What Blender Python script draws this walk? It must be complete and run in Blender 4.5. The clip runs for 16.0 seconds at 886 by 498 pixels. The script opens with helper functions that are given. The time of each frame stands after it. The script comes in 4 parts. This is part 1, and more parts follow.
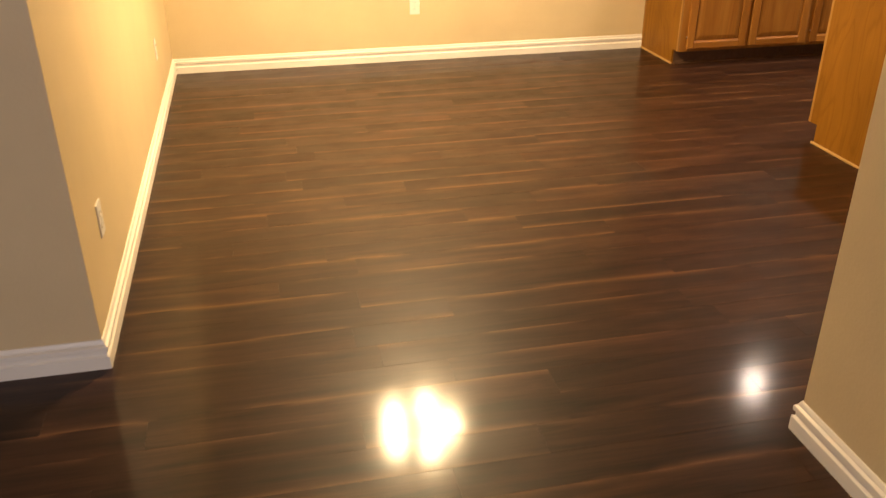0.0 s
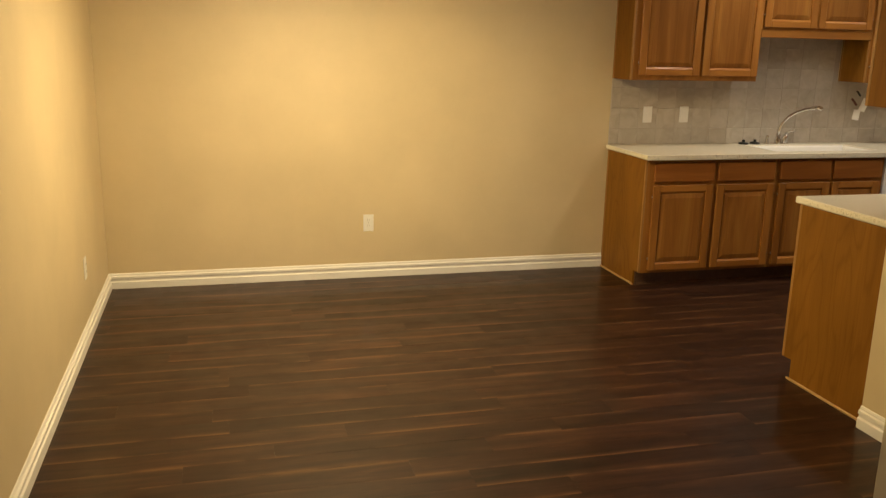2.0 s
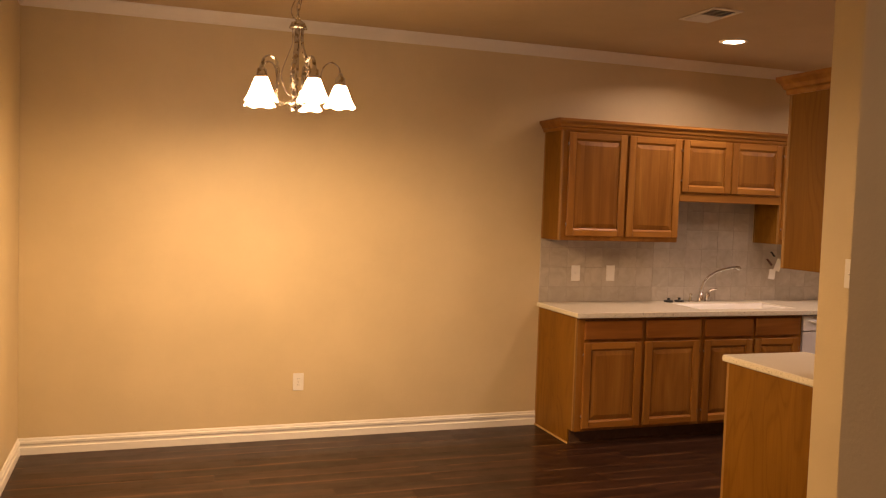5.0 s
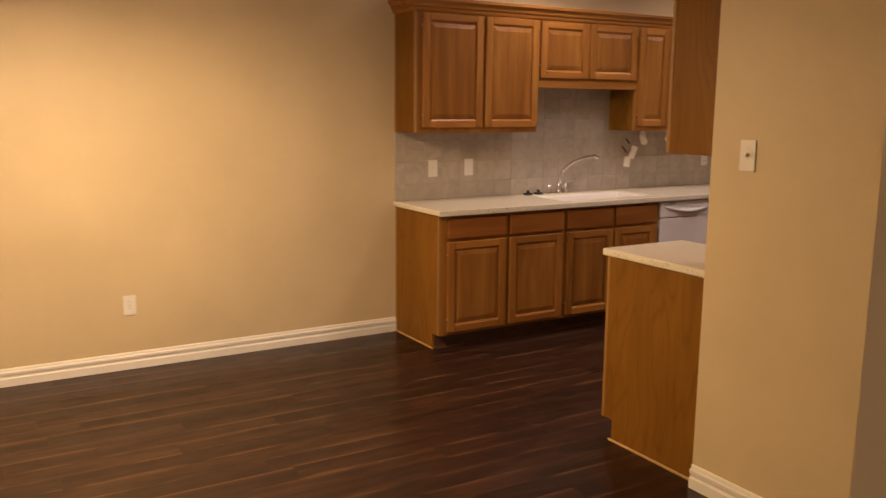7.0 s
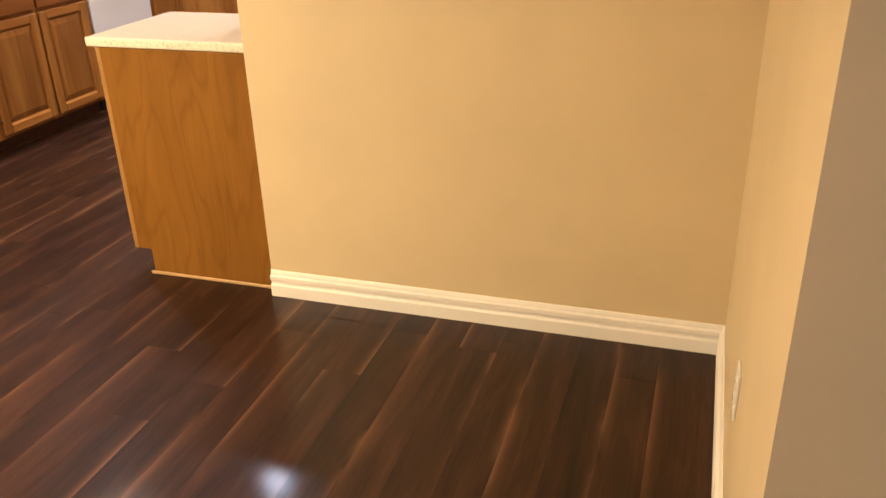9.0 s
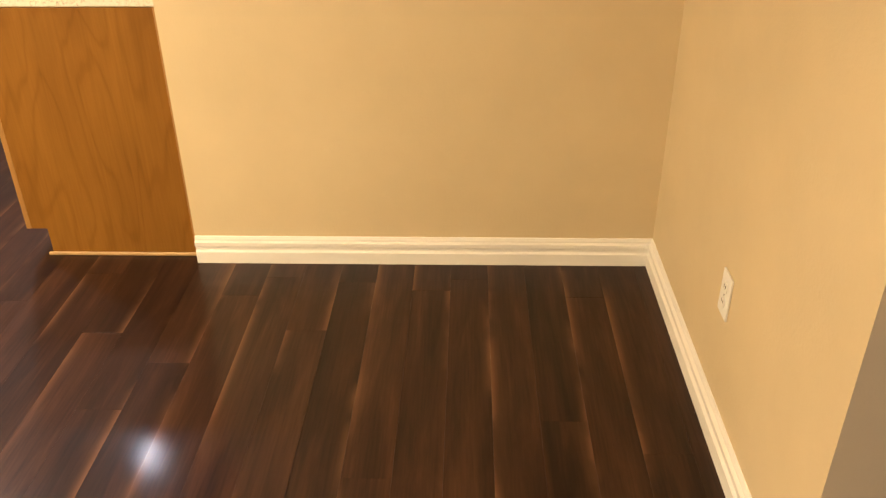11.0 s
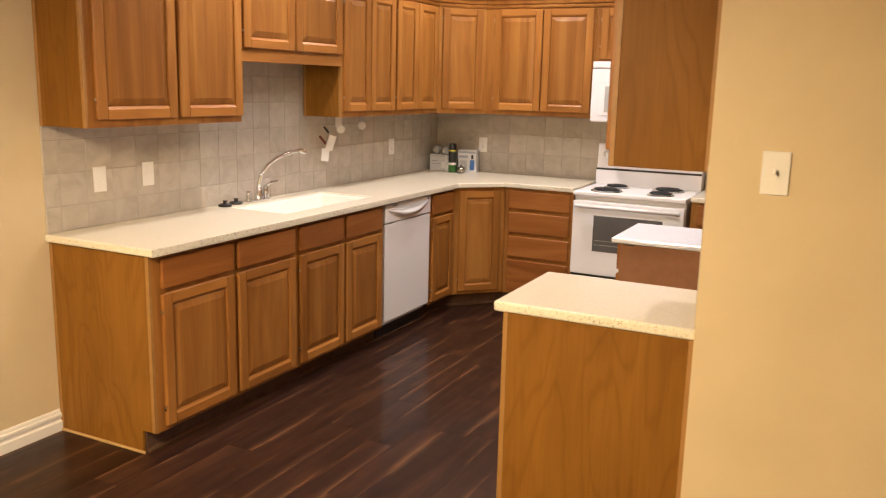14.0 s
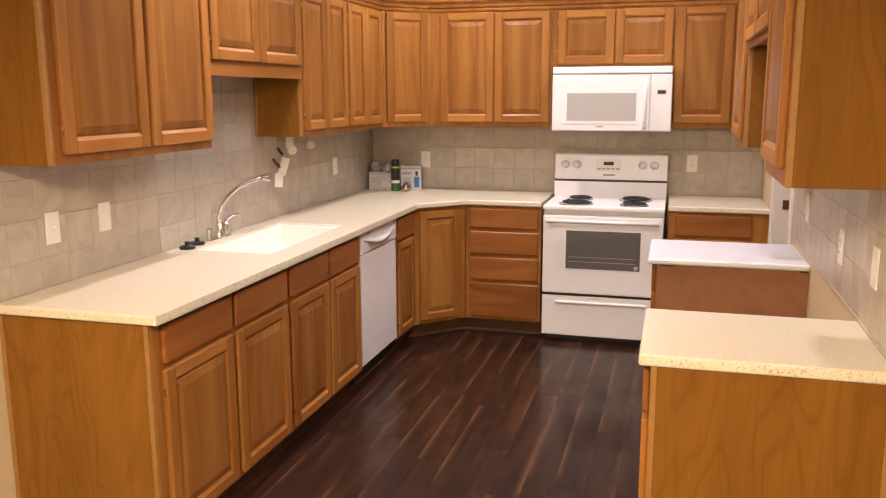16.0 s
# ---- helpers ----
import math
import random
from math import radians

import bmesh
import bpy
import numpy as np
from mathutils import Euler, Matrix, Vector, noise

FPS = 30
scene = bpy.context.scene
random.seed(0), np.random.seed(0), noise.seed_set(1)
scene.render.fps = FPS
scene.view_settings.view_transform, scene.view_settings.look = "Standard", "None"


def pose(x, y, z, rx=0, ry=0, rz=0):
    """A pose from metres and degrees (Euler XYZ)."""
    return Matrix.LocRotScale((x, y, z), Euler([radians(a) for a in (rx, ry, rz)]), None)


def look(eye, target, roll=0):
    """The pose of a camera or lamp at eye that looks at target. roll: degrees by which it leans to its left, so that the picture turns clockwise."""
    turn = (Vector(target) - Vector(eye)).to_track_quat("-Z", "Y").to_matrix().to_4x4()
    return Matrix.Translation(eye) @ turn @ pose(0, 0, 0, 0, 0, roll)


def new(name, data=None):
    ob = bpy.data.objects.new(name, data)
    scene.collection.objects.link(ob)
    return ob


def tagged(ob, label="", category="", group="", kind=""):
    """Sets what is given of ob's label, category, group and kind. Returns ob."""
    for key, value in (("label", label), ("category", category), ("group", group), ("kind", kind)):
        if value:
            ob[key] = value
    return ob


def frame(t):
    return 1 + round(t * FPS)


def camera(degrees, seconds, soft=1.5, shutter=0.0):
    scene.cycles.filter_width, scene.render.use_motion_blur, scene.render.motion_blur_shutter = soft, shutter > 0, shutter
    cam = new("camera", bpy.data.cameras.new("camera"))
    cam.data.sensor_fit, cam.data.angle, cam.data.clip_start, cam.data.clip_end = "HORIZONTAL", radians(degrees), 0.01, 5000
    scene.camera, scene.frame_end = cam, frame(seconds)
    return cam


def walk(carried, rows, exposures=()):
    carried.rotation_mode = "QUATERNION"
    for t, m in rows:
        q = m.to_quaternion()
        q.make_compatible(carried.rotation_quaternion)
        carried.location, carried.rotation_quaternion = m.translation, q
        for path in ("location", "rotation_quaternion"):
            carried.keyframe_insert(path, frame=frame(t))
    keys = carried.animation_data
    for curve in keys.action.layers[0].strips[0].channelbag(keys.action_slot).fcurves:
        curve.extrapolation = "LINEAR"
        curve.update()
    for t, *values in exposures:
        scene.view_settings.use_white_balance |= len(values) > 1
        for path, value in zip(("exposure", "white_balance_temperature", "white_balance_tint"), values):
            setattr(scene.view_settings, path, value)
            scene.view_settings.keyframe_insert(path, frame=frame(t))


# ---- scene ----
cam = camera(55.7, 16.0, 1.2, 0.25)
PATH = [
    (0, (-0.493, 0.060, 1.543), (-0.116, 1.805, 0.640), -0.2),
    (0.5, (-0.349, 0.252, 1.528), (0.095, 2.033, 0.735), 0.6),
    (1, (-0.298, 0.355, 1.537), (0.154, 2.174, 0.839), 1.1),
    (1.5, (-0.338, 0.412, 1.559), (0.140, 2.264, 0.974), 1.1),
    (2, (-0.340, 0.456, 1.603), (0.156, 2.334, 1.129), 1.3),
    (2.5, (-0.343, 0.459, 1.592), (0.154, 2.365, 1.247), 1.0),
    (3, (-0.366, 0.469, 1.605), (0.145, 2.387, 1.361), 1.0),
    (3.5, (-0.350, 0.466, 1.620), (0.192, 2.384, 1.454), 1.3),
    (4, (-0.310, 0.463, 1.638), (0.272, 2.375, 1.548), 1.4),
    (6.5, (-0.392, 0.688, 1.588), (0.468, 2.477, 1.343), 1.2),
    (7, (-0.265, 0.984, 1.574), (0.741, 2.680, 1.236), 0.5),
    (7.5, (-0.223, 1.207, 1.551), (1.044, 2.675, 1.062), 0.1),
    (8, (-0.219, 1.479, 1.538), (1.293, 2.632, 0.918), -0.9),
    (8.5, (-0.163, 1.652, 1.517), (1.522, 2.466, 0.812), -0.8),
    (9, (-0.102, 1.838, 1.477), (1.616, 2.397, 0.619), -1.7),
    (11.5, (-0.260, 2.376, 1.535), (1.521, 2.317, 0.626), 1.4),
    (12, (-0.303, 2.383, 1.515), (1.602, 2.416, 0.907), 2.2),
    (12.5, (-0.308, 2.422, 1.580), (1.615, 2.681, 1.098), 2.0),
    (13, (-0.334, 2.515, 1.588), (1.540, 3.072, 1.169), 1.4),
    (13.5, (-0.207, 2.672, 1.599), (1.589, 3.452, 1.192), 0.8),
    (14, (-0.096, 2.910, 1.613), (1.661, 3.785, 1.226), 1.4),
    (14.5, (-0.082, 3.169, 1.622), (1.703, 3.997, 1.259), 0.8),
    (15, (-0.076, 3.401, 1.631), (1.752, 4.128, 1.274), -0.0),
    (15.5, (0.017, 3.637, 1.621), (1.868, 4.302, 1.259), -0.4),
    (16, (0.098, 3.873, 1.623), (1.993, 4.397, 1.258), -0.2),
]
walk(cam, [(t, look(eye, target, roll)) for t, eye, target, roll in PATH],
     [(0, 0.05, 7900, 19), (1.0, -0.46, 7600, 12), (2.0, -1.0, 7100, 8), (3.0, -1.27, 7300, 7), (3.5, -0.9, 7900, 13), (4, -0.92, 9000, 29), (6.5, -1.2, 8200, 41), (7, -1.05, 7500, 31), (7.5, -0.85, 7100, 33), (8, -0.42, 6900, 28), (9, 0.24, 6250, 20), (11.5, 0.24, 6300, 17), (12.5, -0.24, 6700, 18), (14, -0.03, 6400, 18), (15, -0.01, 6350, 20), (16, -0.05, 6300, 24)])

# ---- light ----
world = bpy.data.worlds.new("world")
scene.world = world
world.use_nodes = True
wn = world.node_tree.nodes
sky = wn.new("ShaderNodeTexSky")
sky.sky_type, sky.sun_disc, sky.sun_elevation = "NISHITA", False, radians(4)
world.node_tree.links.new(sky.outputs[0], wn["Background"].inputs[0])
wn["Background"].inputs[1].default_value = 0.05


def lamp(name, kind, energy, colour, m, **more):
    data = bpy.data.lights.new(name, kind)
    data.energy, data.color = energy, colour
    if "radius" in more:
        data.shadow_soft_size = more["radius"]
    if "spot" in more:
        data.spot_size, data.spot_blend = radians(more["spot"]), more["blend"]
    if "size" in more:
        data.shape, data.size, data.size_y = "RECTANGLE", more["size"][0], more["size"][1]
    if "disc" in more:
        data.shape, data.size, data.spread = "DISK", more["disc"], radians(more.get("spread", 152))
    ob = new(name, data)
    ob.matrix_basis = m
    return ob


CHX, CHY = 0.297, 4.485
WARM, COOL = (1.0, 0.80, 0.48), (0.79, 0.83, 1.0)
BULBS = []
for k in range(5):
    a = radians(12 - 17.5 + 72 * k)
    BULBS.append((CHX + 0.205 * math.cos(a), CHY + 0.205 * math.sin(a), a))
    lamp("chandelier_bulb_light", "POINT", 37.0, WARM, pose(BULBS[-1][0], BULBS[-1][1], 2.075), radius=0.032)
    lamp("chandelier_shade_light", "AREA", 13.0, WARM, pose(BULBS[-1][0], BULBS[-1][1], 2.062), disc=0.11, spread=180)
CANS = [(3.39, 5.31), (3.50, 4.02), (5.15, 5.20), (5.15, 4.05)]
for (x, y), watts in zip(CANS, (22.0, 17.5, 20.0, 13.0)):
    lamp("kitchen_can_light", "AREA", watts, (1.0, 0.915, 0.82), pose(x, y, 2.785), disc=0.15)
lamp("kitchen_centre_light", "AREA", 6.0, (0.86, 0.92, 1.0), pose(4.22, 4.62, 2.785), disc=0.14)
# added cool fill from behind the camera; the window it stands for is assumed
lamp("assumed_window_light", "AREA", 90.0, COOL, pose(-1.6, -2.98, 1.5, 90, 0, 0), size=(1.6, 1.2))

# ---- materials ----
def shade(name):
    m = bpy.data.materials.new(name)
    m.use_nodes = True
    nt = m.node_tree
    return m, nt, nt.nodes["Principled BSDF"]


def node(nt, kind, **values):
    n = nt.nodes.new(kind)
    for key, value in values.items():
        n.inputs[key].default_value = value
    return n


def mapped(nt, scale, shuffle=False):
    """Object coordinates, stretched; shuffled for each object by its own random number."""
    tc, mp = nt.nodes.new("ShaderNodeTexCoord"), nt.nodes.new("ShaderNodeMapping")
    mp.inputs["Scale"].default_value = scale
    nt.links.new(tc.outputs["Object"], mp.inputs["Vector"])
    if shuffle:
        info = nt.nodes.new("ShaderNodeObjectInfo")
        mul = nt.nodes.new("ShaderNodeMath")
        mul.operation = "MULTIPLY"
        mul.inputs[1].default_value = 37.0
        geo, both = nt.nodes.new("ShaderNodeNewGeometry"), nt.nodes.new("ShaderNodeMath")
        if shuffle == "island":
            nt.links.new(geo.outputs["Random Per Island"], both.inputs[0])
        else:
            both.inputs[0].default_value = 0.0
        nt.links.new(info.outputs["Random"], both.inputs[1])
        nt.links.new(both.outputs[0], mul.inputs[0])
        nt.links.new(mul.outputs[0], mp.inputs["Location"])
    return mp.outputs[0]


def noise_of(nt, vec, scale, detail=4.0, rough=0.55, distort=0.0):
    n = node(nt, "ShaderNodeTexNoise", Scale=scale, Detail=detail, Roughness=rough, Distortion=distort)
    nt.links.new(vec, n.inputs["Vector"])
    return n.outputs["Fac"]


def ramp(nt, fac, stops):
    n = nt.nodes.new("ShaderNodeValToRGB")
    el = n.color_ramp.elements
    while len(el) < len(stops):
        el.new(0.5)
    for e, (p, c) in zip(el, stops):
        e.position, e.color = p, (*c, 1.0)
    nt.links.new(fac, n.inputs["Fac"])
    return n.outputs["Color"]


def blend(nt, fac, a, b, mode="MIX"):
    n = nt.nodes.new("ShaderNodeMix")
    n.data_type, n.blend_type = "RGBA", mode
    for value, slot in ((fac, 0), (a, 6), (b, 7)):
        if isinstance(value, (int, float)):
            n.inputs[slot].default_value = value
        elif isinstance(value, tuple):
            n.inputs[slot].default_value = (*value, 1.0)
        else:
            nt.links.new(value, n.inputs[slot])
    return n.outputs[2]


def bumped(nt, bsdf, height, strength, distance):
    n = node(nt, "ShaderNodeBump", Strength=strength, Distance=distance)
    nt.links.new(height, n.inputs["Height"])
    nt.links.new(n.outputs[0], bsdf.inputs["Normal"])


def paint(name, colour, rough=0.6, texture=0.25, dirt=0.06):
    m, nt, b = shade(name)
    v = mapped(nt, (1, 1, 1))
    dark = tuple(c * (1 - dirt * 2) for c in colour)
    nt.links.new(ramp(nt, noise_of(nt, v, 1.7, 5, 0.6), [(0.3, dark), (0.7, colour)]), b.inputs["Base Color"])
    b.inputs["Roughness"].default_value = rough
    if texture:
        bumped(nt, b, noise_of(nt, v, 95, 3, 0.6), texture, 0.004)
    return m


def wood(name, across, tone=1.0, staves=False, tint=(1.0, 1.0, 1.0)):
    """Honey-stained birch or oak, its grain along z, or along x where across is True."""
    m, nt, b = shade(name)
    v = mapped(nt, (0.9, 9, 9) if across else (9, 9, 0.9), True)
    w = mapped(nt, (2.0, 60, 60) if across else (60, 60, 2.0), True)
    info = nt.nodes.new("ShaderNodeObjectInfo")
    wide = noise_of(nt, v, 0.8, 3, 0.5, 1.4)
    fine = noise_of(nt, w, 2.0, 5, 0.6, 0.2)
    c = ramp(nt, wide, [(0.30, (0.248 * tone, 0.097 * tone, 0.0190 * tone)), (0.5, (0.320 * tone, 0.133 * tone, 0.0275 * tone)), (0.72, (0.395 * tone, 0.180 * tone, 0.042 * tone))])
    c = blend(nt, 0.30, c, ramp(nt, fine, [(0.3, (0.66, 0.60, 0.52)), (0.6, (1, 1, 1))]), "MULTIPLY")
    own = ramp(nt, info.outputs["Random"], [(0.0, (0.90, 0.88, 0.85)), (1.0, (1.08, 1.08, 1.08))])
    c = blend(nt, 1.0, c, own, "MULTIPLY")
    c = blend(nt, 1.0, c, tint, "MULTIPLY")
    if staves:
        # glued-up strips about 7 cm wide, each of its own tone
        strip = node(nt, "ShaderNodeTexWhiteNoise")
        strip.noise_dimensions = "1D"
        sep, step = nt.nodes.new("ShaderNodeSeparateXYZ"), nt.nodes.new("ShaderNodeMath")
        step.operation = "FLOOR"
        nt.links.new(mapped(nt, (14.0, 0.0, 0.0), True), sep.inputs[0])
        nt.links.new(sep.outputs["X"], step.inputs[0])
        nt.links.new(step.outputs[0], strip.inputs["W"])
        c = blend(nt, 1.0, c, ramp(nt, strip.outputs["Value"], [(0.0, (0.89, 0.86, 0.80)), (0.55, (1.0, 1.0, 1.0)), (1.0, (1.11, 1.12, 1.10))]), "MULTIPLY")
    nt.links.new(c, b.inputs["Base Color"])
    b.inputs["Roughness"].default_value = 0.42
    b.inputs["Specular IOR Level"].default_value = 0.22
    b.inputs["Coat Weight"].default_value = 0.05
    b.inputs["Coat Roughness"].default_value = 0.25
    bumped(nt, b, fine, 0.06, 0.001)
    return m


def veneer():
    """Flat-sawn honey veneer: broad wandering grain bands, upright."""
    m, nt, b = shade("honey_veneer_end")
    field = noise_of(nt, mapped(nt, (2.2, 2.2, 0.50), True), 1.3, 3, 0.5, 0.5)
    rings = nt.nodes.new("ShaderNodeMath")
    rings.operation = "MULTIPLY"
    rings.inputs[1].default_value = 84.0
    nt.links.new(field, rings.inputs[0])
    wave = nt.nodes.new("ShaderNodeMath")
    wave.operation = "SINE"
    nt.links.new(rings.outputs[0], wave.inputs[0])
    fine = noise_of(nt, mapped(nt, (60, 60, 2.0), True), 2.0, 5, 0.6, 0.2)
    wide = noise_of(nt, mapped(nt, (5, 5, 0.8), True), 0.8, 3, 0.5, 0.8)
    c = ramp(nt, wide, [(0.3, (0.178, 0.074, 0.0100)), (0.7, (0.254, 0.114, 0.0165))])
    c = blend(nt, 0.40, c, ramp(nt, wave.outputs[0], [(0.0, (1, 1, 1)), (0.7, (0.92, 0.89, 0.84)), (1.0, (0.70, 0.61, 0.47))]), "MULTIPLY")
    c = blend(nt, 0.35, c, ramp(nt, fine, [(0.3, (0.66, 0.60, 0.52)), (0.6, (1, 1, 1))]), "MULTIPLY")
    nt.links.new(c, b.inputs["Base Color"])
    b.inputs["Roughness"].default_value = 0.48
    b.inputs["Specular IOR Level"].default_value = 0.13
    bumped(nt, b, fine, 0.05, 0.001)
    return m


BOARD_W, BOARD_L = 0.127, 1.215


def plank_wood():
    """Dark hand-scraped walnut laminate; golden streaks along the boards."""
    m, nt, b = shade("walnut_laminate")
    v = mapped(nt, (1.0, 9.0, 1.0), "island")
    info = nt.nodes.new("ShaderNodeObjectInfo")
    wide, fine = noise_of(nt, v, 1.6, 4, 0.55, 0.8), noise_of(nt, mapped(nt, (2.5, 60, 1), "island"), 2.4, 6, 0.6, 0.2)
    c = ramp(nt, wide, [(0.30, (0.0138, 0.0057, 0.0037)), (0.50, (0.0265, 0.0110, 0.0065)), (0.72, (0.048, 0.0205, 0.0106))])
    c = blend(nt, 0.7, c, ramp(nt, fine, [(0.3, (0.55, 0.52, 0.5)), (0.65, (1.15, 1.1, 1.05))]), "MULTIPLY")
    own = ramp(nt, info.outputs["Random"], [(0.0, (0.78, 0.76, 0.76)), (0.5, (1.0, 0.98, 0.96)), (1.0, (1.22, 1.19, 1.15))])
    c = blend(nt, 1.0, c, own, "MULTIPLY")
    # sapwood streaks, strongest along one edge of a board
    tc = nt.nodes.new("ShaderNodeTexCoord")
    sep = nt.nodes.new("ShaderNodeSeparateXYZ")
    nt.links.new(tc.outputs["Object"], sep.inputs[0])
    edge = node(nt, "ShaderNodeMapRange")
    for key, value in (("From Min", 0.010), ("From Max", 0.063), ("To Min", 0.0), ("To Max", 1.0)):
        edge.inputs[key].default_value = value
    last = sep.outputs["Y"]
    for operation, value in (("ADD", BOARD_W / 2), ("FLOORED_MODULO", BOARD_W), ("SUBTRACT", BOARD_W / 2)):
        m1 = nt.nodes.new("ShaderNodeMath")
        m1.operation = operation
        m1.inputs[1].default_value = value
        nt.links.new(last, m1.inputs[0])
        last = m1.outputs[0]
    nt.links.new(last, edge.inputs["Value"])
    steep = nt.nodes.new("ShaderNodeMath")
    steep.operation = "POWER"
    steep.inputs[1].default_value = 3.4
    nt.links.new(edge.outputs[0], steep.inputs[0])
    streak = ramp(nt, noise_of(nt, mapped(nt, (1.3, 3.0, 1.0), "island"), 1.7, 3, 0.5, 0.4), [(0.42, (0, 0, 0)), (0.60, (1, 1, 1))])
    mul = nt.nodes.new("ShaderNodeMath")
    mul.operation = "MULTIPLY"
    nt.links.new(steep.outputs[0], mul.inputs[0])
    nt.links.new(streak, mul.inputs[1])
    c = blend(nt, mul.outputs[0], c, (0.122, 0.057, 0.027))
    nt.links.new(c, b.inputs["Base Color"])
    r = ramp(nt, noise_of(nt, mapped(nt, (1, 1, 1)), 3.0, 4, 0.6), [(0.3, (0.38, 0.38, 0.38)), (0.7, (0.50, 0.50, 0.50))])
    nt.links.new(r, b.inputs["Roughness"])
    b.inputs["Specular IOR Level"].default_value = 0.13
    b.inputs["Coat Weight"].default_value = 0.32
    b.inputs["Coat Roughness"].default_value = 0.125
    return m


def solid_surface(name, chips):
    """Cream resin with fine specks; chips: how plainly they show, fewer where strong light washes them out."""
    m, nt, b = shade(name)
    v = mapped(nt, (1, 1, 1))
    specks = ramp(nt, noise_of(nt, v, 170, 2, 0.5), [(0.58, (0, 0, 0)), (0.64, (1, 1, 1))])
    pale = ramp(nt, noise_of(nt, v, 150, 2, 0.5), [(0.56, (0, 0, 0)), (0.66, (1, 1, 1))])
    c = blend(nt, pale, (0.71, 0.66, 0.52), (0.77, 0.73, 0.60))
    half = blend(nt, 0.42 * chips, (0.0, 0.0, 0.0), specks, "MIX")
    c = blend(nt, half, c, (0.34, 0.27, 0.15))
    chip = blend(nt, 0.6 * chips, (0.0, 0.0, 0.0), ramp(nt, noise_of(nt, v, 120, 1, 0.5, 0.6), [(0.66, (0, 0, 0)), (0.70, (1, 1, 1))]))
    c = blend(nt, chip, c, (0.17, 0.15, 0.09))
    nt.links.new(c, b.inputs["Base Color"])
    b.inputs["Roughness"].default_value = 0.22
    return m


def ceramic(name):
    """Cloudy grey-beige glazed tile."""
    m, nt, b = shade(name)
    v = mapped(nt, (1, 1, 1), True)
    info = nt.nodes.new("ShaderNodeObjectInfo")
    c = ramp(nt, noise_of(nt, v, 9, 5, 0.6, 0.8), [(0.28, (0.357, 0.311, 0.247)), (0.5, (0.424, 0.377, 0.307)), (0.75, (0.490, 0.442, 0.367))])
    c = blend(nt, 1.0, c, ramp(nt, info.outputs["Random"], [(0, (0.94, 0.94, 0.935)), (1, (1.05, 1.05, 1.05))]), "MULTIPLY")
    nt.links.new(c, b.inputs["Base Color"])
    b.inputs["Roughness"].default_value = 0.38
    bumped(nt, b, noise_of(nt, v, 30, 3, 0.5), 0.1, 0.002)
    return m


def plain(name, colour, rough=0.4, metal=0.0, wear=0.06):
    m, nt, b = shade(name)
    v = mapped(nt, (1, 1, 1))
    nt.links.new(ramp(nt, noise_of(nt, v, 14, 4, 0.6), [(0.3, tuple(c * (1 - wear) for c in colour)), (0.7, colour)]), b.inputs["Base Color"])
    r = ramp(nt, noise_of(nt, v, 40, 3, 0.6), [(0.3, (rough * 0.85,) * 3), (0.7, (min(1, rough * 1.15),) * 3)])
    nt.links.new(r, b.inputs["Roughness"])
    b.inputs["Metallic"].default_value = metal
    return m


def glowing(name, colour, strength):
    m, nt, b = shade(name)
    b.inputs["Base Color"].default_value = (0.85, 0.83, 0.78, 1)
    b.inputs["Emission Color"].default_value = (*colour, 1)
    b.inputs["Emission Strength"].default_value = strength
    b.inputs["Roughness"].default_value = 0.5
    return m


WALL = paint("tan_wall_paint", (0.625, 0.503, 0.306), 0.55, 0.17)
CEIL = paint("ceiling_paint", (0.60, 0.47, 0.30), 0.8, 0.35)
TRIM = paint("white_trim_paint", (0.80, 0.77, 0.70), 0.4, 0.05)
WOODV, WOODH = wood("honey_wood_upright", False), wood("honey_wood_level", True)
PLYV = veneer()
SHOE = plain("pale_wood_shoe", (0.50, 0.31, 0.125), 0.5, 0, 0.15)
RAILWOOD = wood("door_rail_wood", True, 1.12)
EDGEWOOD = plain("pale_edge_wood", (0.34, 0.170, 0.042), 0.5, 0, 0.2)
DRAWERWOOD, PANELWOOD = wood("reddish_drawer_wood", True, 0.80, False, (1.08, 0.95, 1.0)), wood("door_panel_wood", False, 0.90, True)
BROWN = plain("brown_hardboard", (0.30, 0.13, 0.055), 0.5, 0, 0.2)
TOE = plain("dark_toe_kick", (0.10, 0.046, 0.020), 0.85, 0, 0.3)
PLANK = plank_wood()
# one resin: the top's specks are faded to imitate glare, the edge keeps them
COUNTER, COUNTEREDGE = solid_surface("cream_solid_surface_lit_top", 0.28), solid_surface("cream_solid_surface_edge", 1.0)
TILE = ceramic("grey_beige_tile")
GROUT = plain("grout", (0.415, 0.368, 0.305), 0.9, 0, 0.15)
CAULK = plain("pale_caulk", (0.50, 0.45, 0.37), 0.7, 0, 0.1)
WHITE = plain("white_enamel", (0.81, 0.81, 0.82), 0.34, 0, 0.02)
PLASTIC = plain("white_plastic", (0.78, 0.76, 0.70), 0.35, 0, 0.04)
LONETOP = plain("white_laminate", (0.78, 0.80, 0.86), 0.16, 0, 0.02)
SINK = plain("white_sink_acrylic", (0.82, 0.80, 0.74), 0.2, 0, 0.03)
BLACK = plain("black_plastic", (0.012, 0.012, 0.012), 0.4, 0, 0.2)
GLASSDARK = plain("dark_oven_glass", (0.12, 0.12, 0.12), 0.12, 0, 0.1)
MESHGREY = plain("grey_door_mesh", (0.42, 0.42, 0.40), 0.35, 0, 0.05)
CHROME = plain("chrome", (0.75, 0.75, 0.75), 0.12, 1.0, 0.05)
NICKEL = plain("brushed_nickel", (0.42, 0.37, 0.30), 0.28, 1.0, 0.12)
